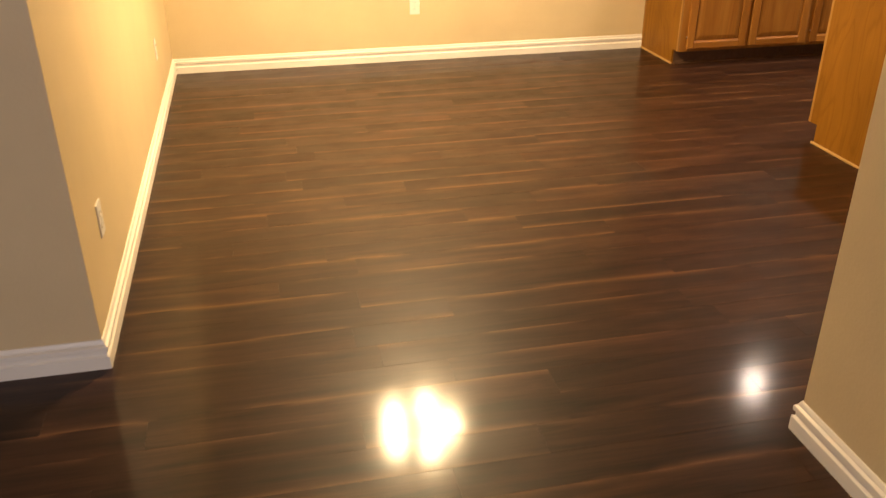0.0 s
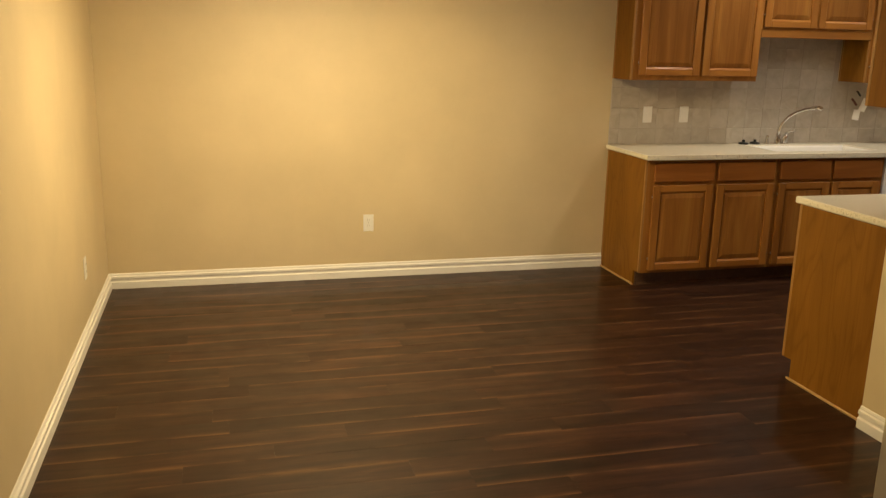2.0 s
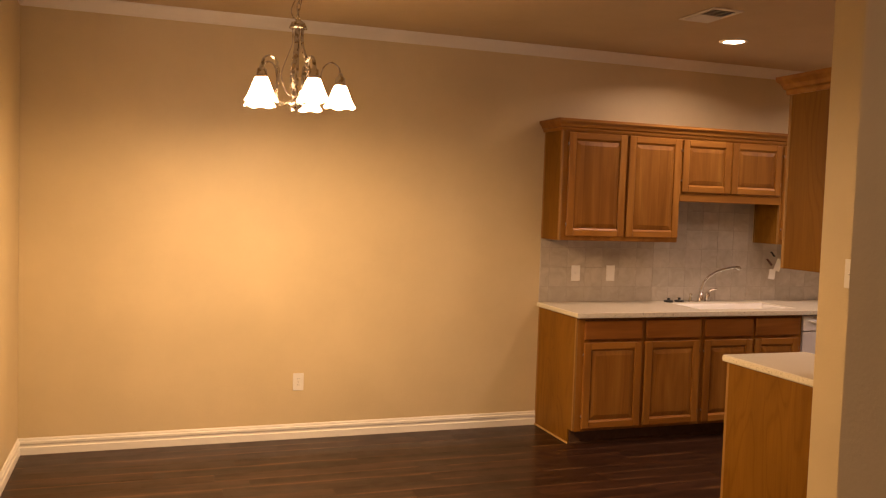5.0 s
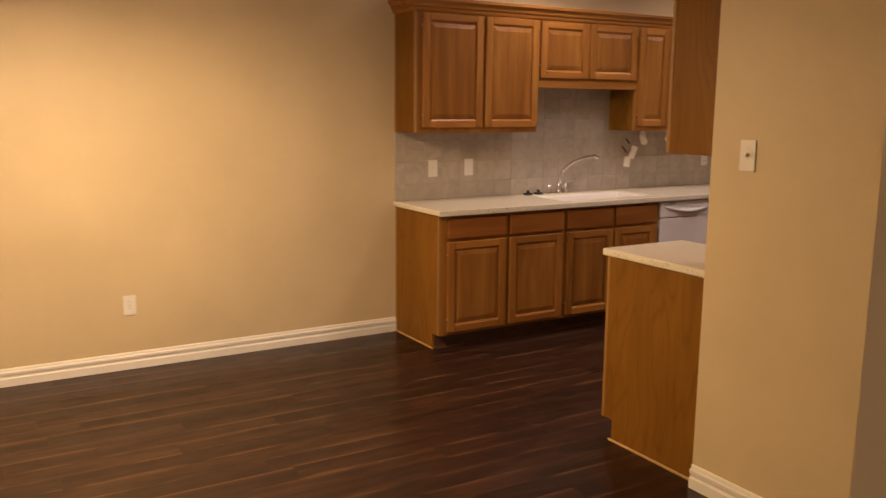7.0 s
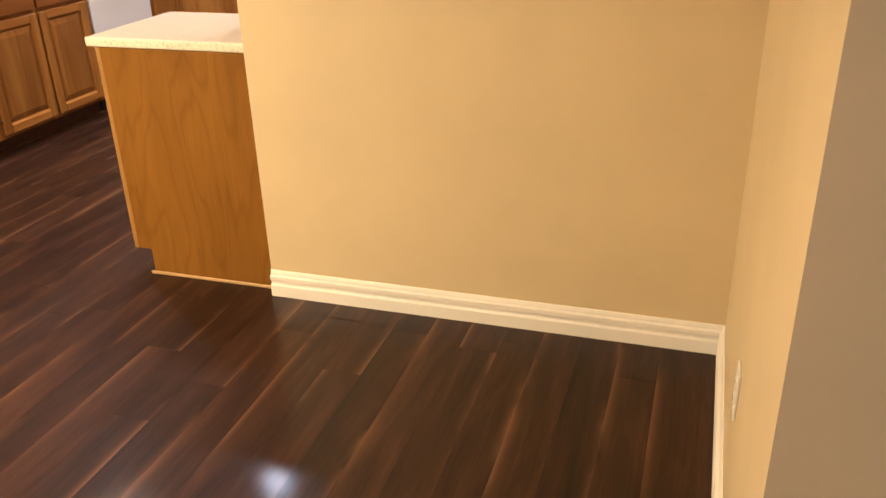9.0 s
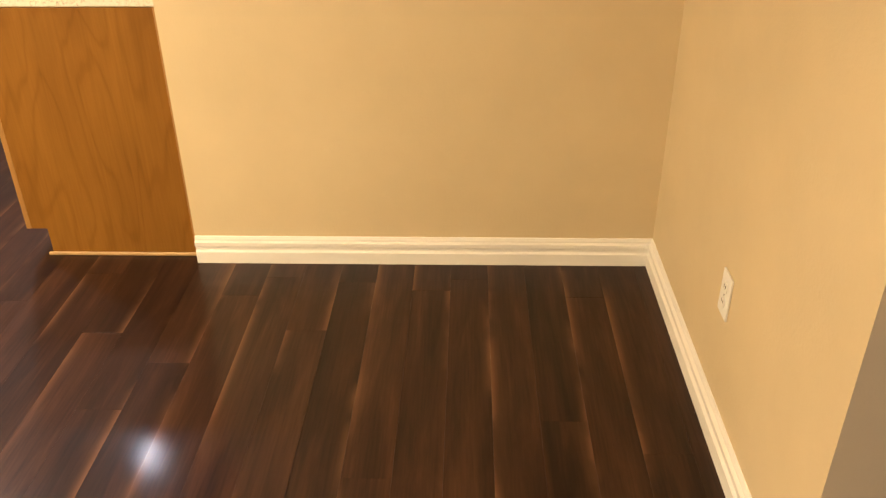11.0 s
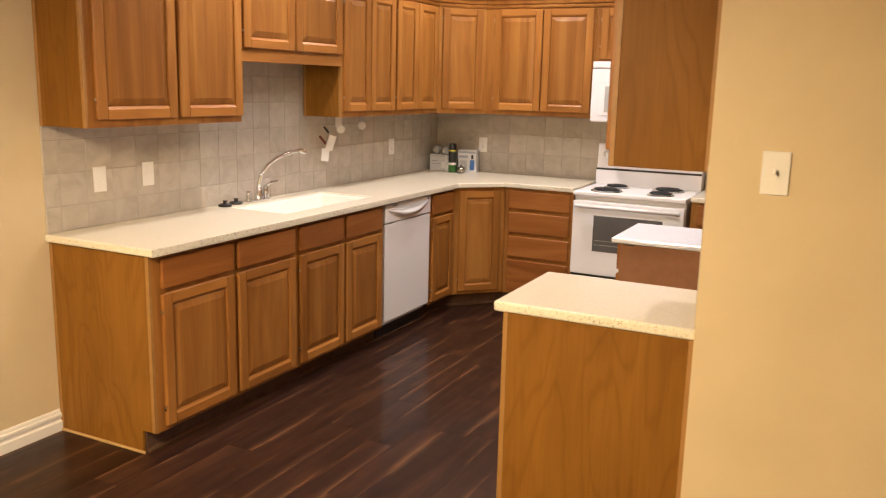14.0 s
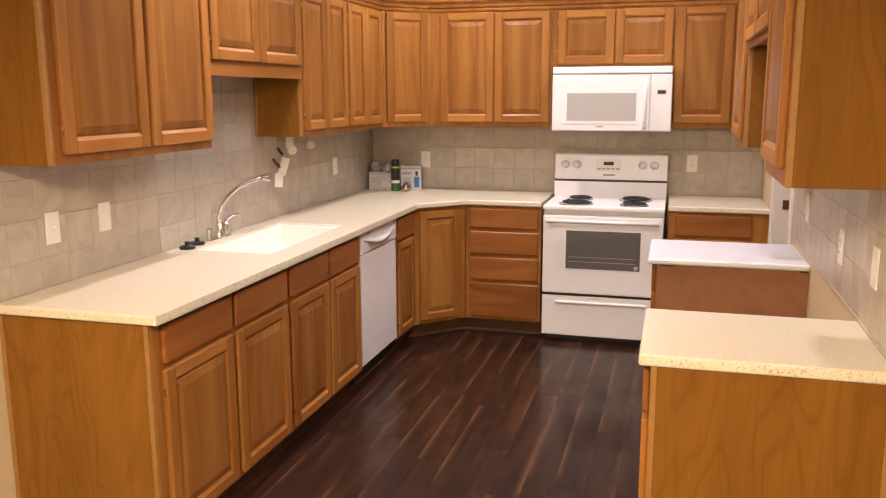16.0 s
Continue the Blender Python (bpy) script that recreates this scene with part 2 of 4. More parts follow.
COIL = plain("burner_coil", (0.02, 0.02, 0.022), 0.5, 0.3, 0.2)
GREY = plain("grey_print", (0.30, 0.31, 0.33), 0.5, 0, 0.1)
PAPER = plain("white_card", (0.74, 0.72, 0.68), 0.8, 0, 0.06)
BOXGREY = plain("grey_carton", (0.58, 0.57, 0.55), 0.7, 0, 0.08)
BLUE = plain("blue_print", (0.05, 0.14, 0.36), 0.6, 0, 0.1)
GREEN = plain("green_can_print", (0.05, 0.16, 0.04), 0.35, 0.2, 0.15)
YELLOW = plain("yellow_print", (0.62, 0.50, 0.06), 0.4, 0, 0.1)
RED = plain("dark_red_plastic", (0.11, 0.03, 0.02), 0.4, 0, 0.15)
SHADEGLASS = glowing("lit_frosted_glass", (1.0, 0.82, 0.52), 46.0)
CANGLOW = glowing("lit_can_lens", (1.0, 0.88, 0.70), 30.0)
COOLGLOW = glowing("lit_cool_lens", (0.60, 0.72, 1.0), 26.0)
CLEAR = shade("clear_bulb_glass")[0]
CLEAR.node_tree.nodes["Principled BSDF"].inputs["Transmission Weight"].default_value = 0.62
CLEAR.node_tree.nodes["Principled BSDF"].inputs["Roughness"].default_value = 0.12


# ---- mesh helpers ----
def part(name, bm, material, parent=None, label="", at=(0, 0, 0), turn=(0, 0, 0), smooth=False):
    """Links a bmesh as one mesh object, under a thing or a part."""
    me = bpy.data.meshes.new(name)
    bmesh.ops.recalc_face_normals(bm, faces=bm.faces[:])
    for f in bm.faces:
        f.smooth = smooth
    bm.to_mesh(me)
    bm.free()
    me.materials.append(material)
    ob = new(name, me)
    ob.matrix_basis = pose(*at, *turn)
    if parent:
        ob.parent = parent
    if label:
        tagged(ob, label)
    return ob


def thing(name, label, category, m, group="", kind=""):
    ob = new(name)
    ob.empty_display_size = 0.1
    ob.matrix_basis = m
    return tagged(ob, label, category, group, kind)


def box(lo, hi, bevel=0.0, bm=None, seg=1):
    bm = bm or bmesh.new()
    mid, size = [(a + b) / 2 for a, b in zip(lo, hi)], [abs(b - a) for a, b in zip(lo, hi)]
    made = bmesh.ops.create_cube(bm, size=1, matrix=Matrix.LocRotScale(mid, None, size))
    if bevel:
        edges = list({e for v in made["verts"] for e in v.link_edges})
        bmesh.ops.bevel(bm, geom=edges, offset=bevel, segments=seg, affect="EDGES", profile=0.6)
    return bm


def prism(points, z0, z1, bm=None):
    bm = bm or bmesh.new()
    lo, hi = [bm.verts.new((x, y, z0)) for x, y in points], [bm.verts.new((x, y, z1)) for x, y in points]
    bm.faces.new(lo[::-1]), bm.faces.new(hi)
    for i in range(len(points)):
        j = (i + 1) % len(points)
        bm.faces.new((lo[i], lo[j], hi[j], hi[i]))
    return bm


def lathe(profile, n=24, m=None, bm=None):
    """Turns (radius, z) points round the z axis."""
    bm = bm or bmesh.new()
    m = m or Matrix()
    rings = []
    for r, z in profile:
        rings.append([bm.verts.new(m @ Vector((r * math.cos(2 * math.pi * i / n), r * math.sin(2 * math.pi * i / n), z))) for i in range(n)] if r > 1e-6 else [bm.verts.new(m @ Vector((0, 0, z)))])
    for a, b in zip(rings, rings[1:]):
        for i in range(n):
            j = (i + 1) % n
            corner = [a[i % len(a)], a[j % len(a)], b[j % len(b)], b[i % len(b)]]
            corner = list(dict.fromkeys(corner))
            if len(corner) > 2:
                bm.faces.new(corner)
    return bm


def tube(points, radius, n=10, bm=None, closed=False):
    """A round bar along points; radius is a number or one for each point."""
    bm = bm or bmesh.new()
    pts = [Vector(p) for p in points]
    rad = radius if isinstance(radius, (list, tuple)) else [radius] * len(pts)
    rings, side = [], None
    for i, p in enumerate(pts):
        if closed:
            d = pts[(i + 1) % len(pts)] - pts[i - 1]
        else:
            d = pts[min(i + 1, len(pts) - 1)] - pts[max(i - 1, 0)]
        d.normalize()
        side = side or (d.orthogonal())
        side = (side - d * side.dot(d)).normalized()
        up = d.cross(side)
        rings.append([bm.verts.new(p + rad[i] * (math.cos(2 * math.pi * k / n) * side + math.sin(2 * math.pi * k / n) * up)) for k in range(n)])
    pairs = list(zip(rings, rings[1:])) + ([(rings[-1], rings[0])] if closed else [])
    for a, b in pairs:
        for k in range(n):
            bm.faces.new((a[k], a[(k + 1) % n], b[(k + 1) % n], b[k]))
    if not closed:
        bm.faces.new(rings[0][::-1]), bm.faces.new(rings[-1])
    return bm


def arc(fn, n=14):
    return [fn(i / (n - 1)) for i in range(n)]


def sweep(profile, path, bm=None):
    """Carries (out, z) points along a level line with mitred corners; out is to the right of the way."""
    bm = bm or bmesh.new()
    pts = [Vector((x, y)) for x, y in path]
    rows = []
    for i, p in enumerate(pts):
        ways = [(b - a).normalized() for a, b in ((pts[i - 1], p) if i else (None, None), (p, pts[i + 1]) if i + 1 < len(pts) else (None, None)) if a is not None]
        rights = [Vector((w.y, -w.x)) for w in ways]
        r = rights[0] if len(rights) == 1 else (rights[0] + rights[1]) / (1 + rights[0].dot(rights[1]))
        rows.append([bm.verts.new((p.x + r.x * o, p.y + r.y * o, z)) for o, z in profile])
    n = len(profile)
    for a, b in zip(rows, rows[1:]):
        for k in range(n):
            bm.faces.new((a[k], a[(k + 1) % n], b[(k + 1) % n], b[k]))
    bm.faces.new(rows[0][::-1]), bm.faces.new(rows[-1])
    return bm


def setting(name, bm, material, label=""):
    ob = part(name, bm, material)
    return tagged(ob, label, kind="structure")


# ---- structure ----
NORTH, WEST, EAST, SOUTH, PART_X, STUB_X, STUB_Y, HALL_Y, TOP = 6.10, -1.100, 6.14, 3.297, 2.332, 0.892, 1.702, 2.465, 2.795
T = 0.12
WEST_S = -1.074  # the west wall runs a little out of square
setting("ceiling", box((-4.3, -3.2, TOP), (6.4, 6.3, TOP + 0.1)), CEIL, "flat tan painted ceiling")
setting("floor", box((-4.3, -3.2, -0.12), (7.4, 6.3, -0.0125)), TOE, "dark subfloor under the laminate boards")
setting("wall_north", box((WEST - T, NORTH, 0), (EAST + T, NORTH + T, TOP)), WALL, "tan painted wall with orange-peel texture")
setting("wall_west", prism([(WEST - T, HALL_Y + T), (WEST_S, HALL_Y + T), (WEST, NORTH), (WEST - T, NORTH)], 0, TOP), WALL, "tan painted wall")
setting("wall_hall_north", box((-4.1, HALL_Y, 0), (WEST_S, HALL_Y + T, TOP)), WALL, "tan painted wall in dim light")
setting("wall_east", box((EAST, SOUTH - T, 0), (EAST + T, NORTH, TOP)), WALL, "tan painted kitchen wall")
DOOR_A, DOOR_B = 4.56, 5.36
bm = box((PART_X, SOUTH - T, 0), (DOOR_A, SOUTH, TOP))
box((DOOR_B, SOUTH - T, 0), (EAST, SOUTH, TOP), bm=bm)
box((DOOR_A, SOUTH - T, 2.04), (DOOR_B, SOUTH, TOP), bm=bm)
setting("wall_kitchen_south", bm, WALL, "tan painted wall with a doorway")
setting("wall_partition", box((PART_X, STUB_Y - T, 0), (PART_X + T, SOUTH - T, TOP)), WALL, "tan painted partition wall")
setting("wall_stub", box((STUB_X, STUB_Y - T, 0), (PART_X, STUB_Y, TOP)), WALL, "short tan painted wall beside the opening")
setting("wall_hall_east", box((STUB_X, -3.0, 0), (STUB_X + T, STUB_Y - T, TOP)), WALL, "tan painted wall of the entry")
# unseen wall; its opening is assumed, to go with the cool fill
bm = box((-4.1, -3.12, 0), (-2.4, -3.0, TOP))
box((-0.8, -3.12, 0), (STUB_X + T, -3.0, TOP), bm=bm)
box((-2.4, -3.12, 0), (-0.8, -3.0, 0.9), bm=bm)
box((-2.4, -3.12, 2.1), (-0.8, -3.0, TOP), bm=bm)
setting("wall_south", bm, WALL, "tan painted wall out of view with an assumed window opening")
setting("wall_hall_west", box((-4.22, -3.12, 0), (-4.1, HALL_Y + T, TOP)), WALL, "tan painted wall")
bm = box((4.3, 1.6, 0), (4.42, SOUTH - T, TOP))
box((5.5, 1.6, 0), (5.62, SOUTH - T, TOP), bm=bm)
box((4.3, 1.48, 0), (5.62, 1.6, TOP), bm=bm)
setting("wall_pantry", bm, WALL, "tan painted walls of the room past the doorway")

BASE = [(0, 0), (0.017, 0), (0.017, 0.044), (0.0095, 0.050), (0.0095, 0.061), (0.0165, 0.067), (0.0165, 0.081), (0.008, 0.086), (0.008, 0.092), (0.004, 0.101), (0, 0.102)]
setting("baseboard_west", sweep(BASE, [(-4.1, HALL_Y), (WEST_S, HALL_Y), (WEST, NORTH), (2.385, NORTH)]), TRIM, "white moulded wooden baseboard")
setting("baseboard_east", sweep(BASE, [(PART_X, SOUTH), (PART_X, STUB_Y), (STUB_X, STUB_Y), (STUB_X, -3.0)]), TRIM, "white moulded wooden baseboard")
CROWN = [(0, TOP - 0.075), (0.008, TOP - 0.075), (0.014, TOP - 0.062), (0.03, TOP - 0.04), (0.048, TOP - 0.022), (0.058, TOP - 0.010), (0.06, TOP - 0.001), (0, TOP - 0.001)]
setting("trim_crown", sweep(CROWN, [(WEST_S, HALL_Y), (WEST, NORTH), (EAST, NORTH), (EAST, SOUTH), (PART_X, SOUTH), (PART_X, STUB_Y), (STUB_X, STUB_Y)]), TRIM, "white crown moulding below the ceiling")

# doorway: casing, jamb and an open door with its strike plate
bm = box((DOOR_A - 0.06, SOUTH, 0), (DOOR_A + 0.005, SOUTH + 0.016, 2.10), 0.003)
box((DOOR_B - 0.005, SOUTH, 0), (DOOR_B + 0.06, SOUTH + 0.016, 2.10), 0.003, bm)
box((DOOR_A + 0.005, SOUTH, 2.035), (DOOR_B - 0.005, SOUTH + 0.016, 2.10), 0.003, bm)
casing = setting("door_1", bm, TRIM, "white painted door casing in the kitchen wall")
bm = box((DOOR_A, SOUTH - T - 0.004, 0), (DOOR_A + 0.018, SOUTH - 0.001, 2.03))
box((DOOR_B - 0.018, SOUTH - T - 0.004, 0), (DOOR_B, SOUTH - 0.001, 2.03), bm=bm)
part("jamb", bm, TRIM, casing)
part("strike_plate", box((DOOR_B - 0.021, SOUTH - 0.080, 0.945), (DOOR_B - 0.017, SOUTH - 0.045, 1.000)), TOE, casing, "dark bronze strike plate")


# ---- cabinets ----
def door(parent, x, z, w, h, hinge="left", name="door"):
    """A raised-panel door, 20 mm proud of its face frame."""
    s, t = 0.055, 0.020
    d = part(name, box((0.002, -0.006, 0.002), (w - 0.002, -0.001, h - 0.002)), WOODV, parent, at=(x, 0, z))
    for x0 in (0, w - s):
        part("stile", box((0, -t, 0), (s, -0.0015, h), 0.004), WOODV, d, at=(x0, 0, 0))
    f = -t + 0.0004
    for z0, shape in ((0, [(-0.0015, 0), (f + 0.003, 0), (f, 0.003), (f, s - 0.013), (-0.011, s), (-0.0015, s)]),
                      (h - s, [(-0.0015, 0), (-0.011, 0), (f, 0.013), (f, s - 0.003), (f + 0.003, s), (-0.0015, s)])):
        bm = prism(shape, 0, w - 2 * s)
        bmesh.ops.transform(bm, matrix=Matrix(((0, 0, 1, s), (1, 0, 0, 0), (0, 1, 0, 0), (0, 0, 0, 1))), verts=bm.verts[:])
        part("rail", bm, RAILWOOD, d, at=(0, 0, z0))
    bm = bmesh.new()
    rings = []
    for inset, y in ((0, -0.008), (0.004, -0.008), (0.007, -0.0105), (0.030, -0.0165), (0.033, -0.0178)):
        a, b, c, e = s + inset, w - s - inset, s + inset, h - s - inset
        rings.append([bm.verts.new(p) for p in ((a, y, c), (b, y, c), (b, y, e), (a, y, e))])
    for r, q in zip(rings, rings[1:]):
        for k in range(4):
            bm.faces.new((r[k], r[(k + 1) % 4], q[(k + 1) % 4], q[k]))
    bm.faces.new(rings[-1])
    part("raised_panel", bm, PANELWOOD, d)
    hx = -0.004 if hinge == "left" else w + 0.004
    for hz in (0.07, h - 0.09):
        part("hinge", lathe([(0, 0), (0.0035, 0.001), (0.0035, 0.021), (0, 0.022)], 8, pose(hx, -0.011, hz)), NICKEL, d)
    return d


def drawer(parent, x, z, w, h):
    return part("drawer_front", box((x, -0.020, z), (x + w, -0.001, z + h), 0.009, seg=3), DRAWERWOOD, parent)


def base_unit(label, m, w, depth, doors=(), drawers=(), ends=(), group="base cabinets", top=0.885, front=0.885):
    """doors and drawers: (x, z, w, h). ends: x of finished end panels."""
    c = thing("base_cabinet", label, "cabinet", m, group)
    part("body", box((0.004, 0.019, 0.10), (w - 0.004, depth, top)), WOODV, c)
    part("face_frame", box((0.001, 0.0, 0.10), (w - 0.001, 0.0185, front), 0.001), WOODV, c)
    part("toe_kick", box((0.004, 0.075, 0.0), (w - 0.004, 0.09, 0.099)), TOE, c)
    for i, d in enumerate(doors):
        door(c, *d, hinge="right" if i % 2 else "left")
    for d in drawers:
        drawer(c, *d)
    for x in ends:
        side = prism([(0.019, 0.105), (0.075, 0.105), (0.075, 0.0), (depth, 0.0), (depth, 0.885), (0.019, 0.885)], 0, 0.012)
        bmesh.ops.transform(side, matrix=Matrix(((0, 0, 1, x), (1, 0, 0, 0), (0, 1, 0, 0), (0, 0, 0, 1))), verts=side.verts[:])
        part("end_panel", side, PLYV, c, "honey-stained veneer end panel")
        part("edge_strip", box((x - 0.001, 0.0005, 0.104), (x + 0.013, 0.0185, 0.885), 0.0015), EDGEWOOD, c)
        part("scribe_strip", box((x - 0.003 if x <= 0 else x + 0.012, depth - 0.018, 0.014), (x if x <= 0 else x + 0.015, depth, 0.885), 0.001), EDGEWOOD, c)
        part("shoe_moulding", box((x - 0.010 if x <= 0 else x + 0.012, 0.06, 0), (x if x <= 0 else x + 0.022, depth, 0.013), 0.003), SHOE, c, "pale wooden shoe moulding")
    return c


def wall_unit(label, m, w, depth, z0, z1, doors=(), ends=(), group="wall cabinets"):
    c = thing("wall_cabinet", label, "cabinet", m, group)
    part("body", box((0.003, 0.019, z0 + 0.012), (w - 0.003, depth, z1)), WOODV, c)
    part("face_frame", box((0.001, 0, z0), (w - 0.001, 0.0185, z1), 0.0015), WOODV, c)
    for i, d in enumerate(doors):
        door(c, *d, hinge="right" if i % 2 else "left")
    for x in ends:
        part("end_panel", box((x, 0.0188, z0), (x + 0.012, depth, z1 + 0.01), 0.001), PLYV, c, "honey-stained veneer end panel")
        part("edge_strip", box((x - 0.001, 0.0005, z0), (x + 0.013, 0.0185, z1), 0.0015), EDGEWOOD, c)
        part("scribe_strip", box((x - 0.003 if x <= 0 else x + 0.012, depth - 0.018, z0), (x if x <= 0 else x + 0.015, depth, z1), 0.001), EDGEWOOD, c)
    return c


FN, FE, FS = 5.505, 5.545, 3.912
ZB, ZD, HB, HD = 0.733, 0.122, 0.134, 0.590
base_unit("honey-stained wooden base cabinet with two doors and two drawers", pose(2.398, FN, 0), 0.999, 0.59,
          [(0.046, ZD, 0.452, HD), (0.528, ZD, 0.446, HD)], [(0.046, ZB, 0.452, HB), (0.528, ZB, 0.446, HB)], [-0.012])
base_unit("honey-stained wooden sink base cabinet with two doors and false fronts", pose(3.397, FN, 0), 0.886, 0.59,
          [(0.017, ZD, 0.414, HD), (0.455, ZD, 0.395, HD)], [(0.017, ZB, 0.414, HB), (0.455, ZB, 0.395, HB)], top=0.70)
base_unit("narrow honey-stained wooden base cabinet beside the dishwasher", pose(4.900, FN, 0), 0.36, 0.59,
          [(0.022, ZD, 0.318, HD)], [(0.022, ZB, 0.318, HB)])
base_unit("honey-stained wooden diagonal corner base cabinet", pose(5.260, FN, 0, 0, 0, -45), 0.403, 0.36,
          [(0.045, ZD + 0.005, 0.313, 0.732)])
base_unit("honey-stained wooden base cabinet with four drawers", pose(FE, 5.220, 0, 0, 0, -90), 0.516, 0.59,
          (), [(0.035, 0.735, 0.462, 0.130), (0.035, 0.558, 0.462, 0.152), (0.035, 0.381, 0.462, 0.152), (0.035, 0.122, 0.462, 0.234)])
base_unit("honey-stained wooden base cabinet with one drawer beside the range", pose(FE, 3.897, 0, 0, 0, -90), 0.598, 0.59,
          [(0.04, ZD, 0.46, HD)], [(0.04, ZB, 0.46, HB)])
base_unit("honey-stained wooden base cabinet at the end of the partition", pose(2.870, FS, 0, 0, 0, 180), 0.488, FS - SOUTH - 0.0015,
          [(0.035, ZD, 0.418, HD)], [(0.035, ZB, 0.418, HB)], [0.488])
lone = base_unit("brown base cabinet with a bare scuffed side", pose(4.372, FS + 0.02, 0, 0, 0, 180), 0.478, 0.632,
          [(0.03, ZD, 0.42, HD)], [(0.03, ZB, 0.42, HB)], top=0.868, front=0.870)
part("bare_side", box((0.478, 0.002, 0.0), (0.488, FS + 0.0185 - SOUTH, 0.870), 0.002), BROWN, lone, "bare brown hardboard side")
# black strips stand in for the shadow lines under the countertop
part("shadow_line", box((0.487, 0.02, 0.8635), (0.4895, 0.075, 0.8695)), BLACK, lone)
part("shadow_line", box((0.487, 0.595, 0.8625), (0.4895, 0.628, 0.8695)), BLACK, lone)

KICK = [(0, 0.001), (0.018, 0.001), (0.018, 0.006), (0.012, 0.014), (0.006, 0.017), (0.006, 0.0995), (0, 0.0995)]
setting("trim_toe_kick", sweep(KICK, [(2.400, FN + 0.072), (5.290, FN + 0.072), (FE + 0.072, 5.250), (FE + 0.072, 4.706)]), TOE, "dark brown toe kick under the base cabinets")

UN, UE, US, UZ0, UZ1 = 5.812, 5.84, 3.600, 1.394, 2.182
DZ, DH = 1.428, 0.731
wall_unit("honey-stained wooden wall cabinet with two raised-panel doors", pose(2.390, UN, 0), 0.970, 0.28, UZ0, UZ1,
          [(0.038, DZ, 0.464, DH), (0.524, DZ, 0.438, DH)], [-0.012])
sinkup = wall_unit("short honey-stained wooden wall cabinet above the sink", pose(3.360, UN, 0), 0.925, 0.28, 1.745, UZ1,
          [(0.012, 1.770, 0.426, 0.388), (0.455, 1.770, 0.455, 0.388)])
part("valance", box((0.0, -0.006, 1.700), (0.925, 0.012, 1.758), 0.003), WOODH, sinkup)
part("side_panel", box((-0.006, 0.006, UZ0), (0.001, 0.28, UZ1)), PLYV, sinkup)
wall_unit("honey-stained wooden wall cabinet with two narrow doors", pose(4.285, UN, 0), 0.645, 0.28, UZ0, UZ1,
          [(0.016, DZ, 0.300, DH), (0.324, DZ, 0.306, DH)], [-0.003])
wall_unit("honey-stained wooden wall cabinet with two narrow doors", pose(4.930, UN, 0), 0.645, 0.28, UZ0, UZ1,
          [(0.014, DZ, 0.292, DH), (0.314, DZ, 0.300, DH)])
wall_unit("honey-stained wooden diagonal corner wall cabinet", pose(5.575, UN, 0, 0, 0, -45), 0.375, 0.22, UZ0, UZ1,
          [(0.03, DZ, 0.315, DH)])
wall_unit("honey-stained wooden wall cabinet with two raised-panel doors", pose(UE, 5.553, 0, 0, 0, -90), 0.858, 0.30, UZ0, UZ1,
          [(0.080, DZ, 0.378, DH), (0.466, DZ, 0.374, DH)])
wall_unit("short honey-stained wooden wall cabinet above the microwave", pose(UE, 4.695, 0, 0, 0, -90), 0.785, 0.30, 1.795, UZ1,
          [(0.036, 1.812, 0.366, 0.345), (0.412, 1.812, 0.362, 0.345)])
wall_unit("honey-stained wooden wall cabinet with one door above the range side counter", pose(UE, 3.910, 0, 0, 0, -90), 0.585, 0.30, UZ0, UZ1,
          [(0.012, DZ, 0.350, DH)])
wall_unit("honey-stained wooden wall cabinet hanging over the partition end", pose(2.890, US, 0, 0, 0, 180), 0.488, US - SOUTH - 0.0015, UZ0 - 0.012, UZ1,
          [(0.018, DZ, 0.450, DH)], [0.488])
wall_unit("short honey-stained wooden wall cabinet over the refrigerator space", pose(3.870, US, 0, 0, 0, 180), 0.98, US - SOUTH - 0.003, 1.80, UZ1,
          [(0.02, 1.825, 0.465, 0.325), (0.495, 1.825, 0.465, 0.325)])
wall_unit("honey-stained wooden wall cabinet beside the refrigerator space", pose(4.370, US, 0, 0, 0, 180), 0.5, US - SOUTH - 0.003, UZ0, UZ1,
          [(0.02, DZ, 0.455, DH)], [0.497])
CCROWN = [(0.0, 2.170), (0.008, 2.170), (0.012, 2.182), (0.012, 2.191), (0.022, 2.198), (0.028, 2.216), (0.045, 2.234), (0.045, 2.252), (0.0, 2.252)]
tagged(part("cabinet_crown", sweep(CCROWN, [(2.377, NORTH), (2.377, UN), (5.575, UN), (UE, 5.553), (UE, SOUTH)]), WOODH), "stained wooden crown moulding along the cabinet tops", "moulding")
tagged(part("cabinet_crown", sweep(CCROWN, [(4.370, SOUTH), (4.370, US), (2.390, US), (2.390, SOUTH)][1:]), WOODH), "stained wooden crown moulding along the cabinet tops", "moulding")


# ---- countertops ----
def slab(outline, hole, z0, z1):
    bm = bmesh.new()
    edges = []
    for loop in (outline, hole):
        vs = [bm.verts.new((x, y, z0)) for x, y in loop]
        edges += [bm.edges.new((vs[i], vs[(i + 1) % len(vs)])) for i in range(len(vs))]
    bmesh.ops.triangle_fill(bm, use_beauty=True, use_dissolve=True, edges=edges, normal=(0, 0, 1))
    ret = bmesh.ops.extrude_face_region(bm, geom=bm.faces[:])
    bmesh.ops.translate(bm, vec=(0, 0, z1 - z0), verts=[v for v in ret["geom"] if isinstance(v, bmesh.types.BMVert)])
    return bm


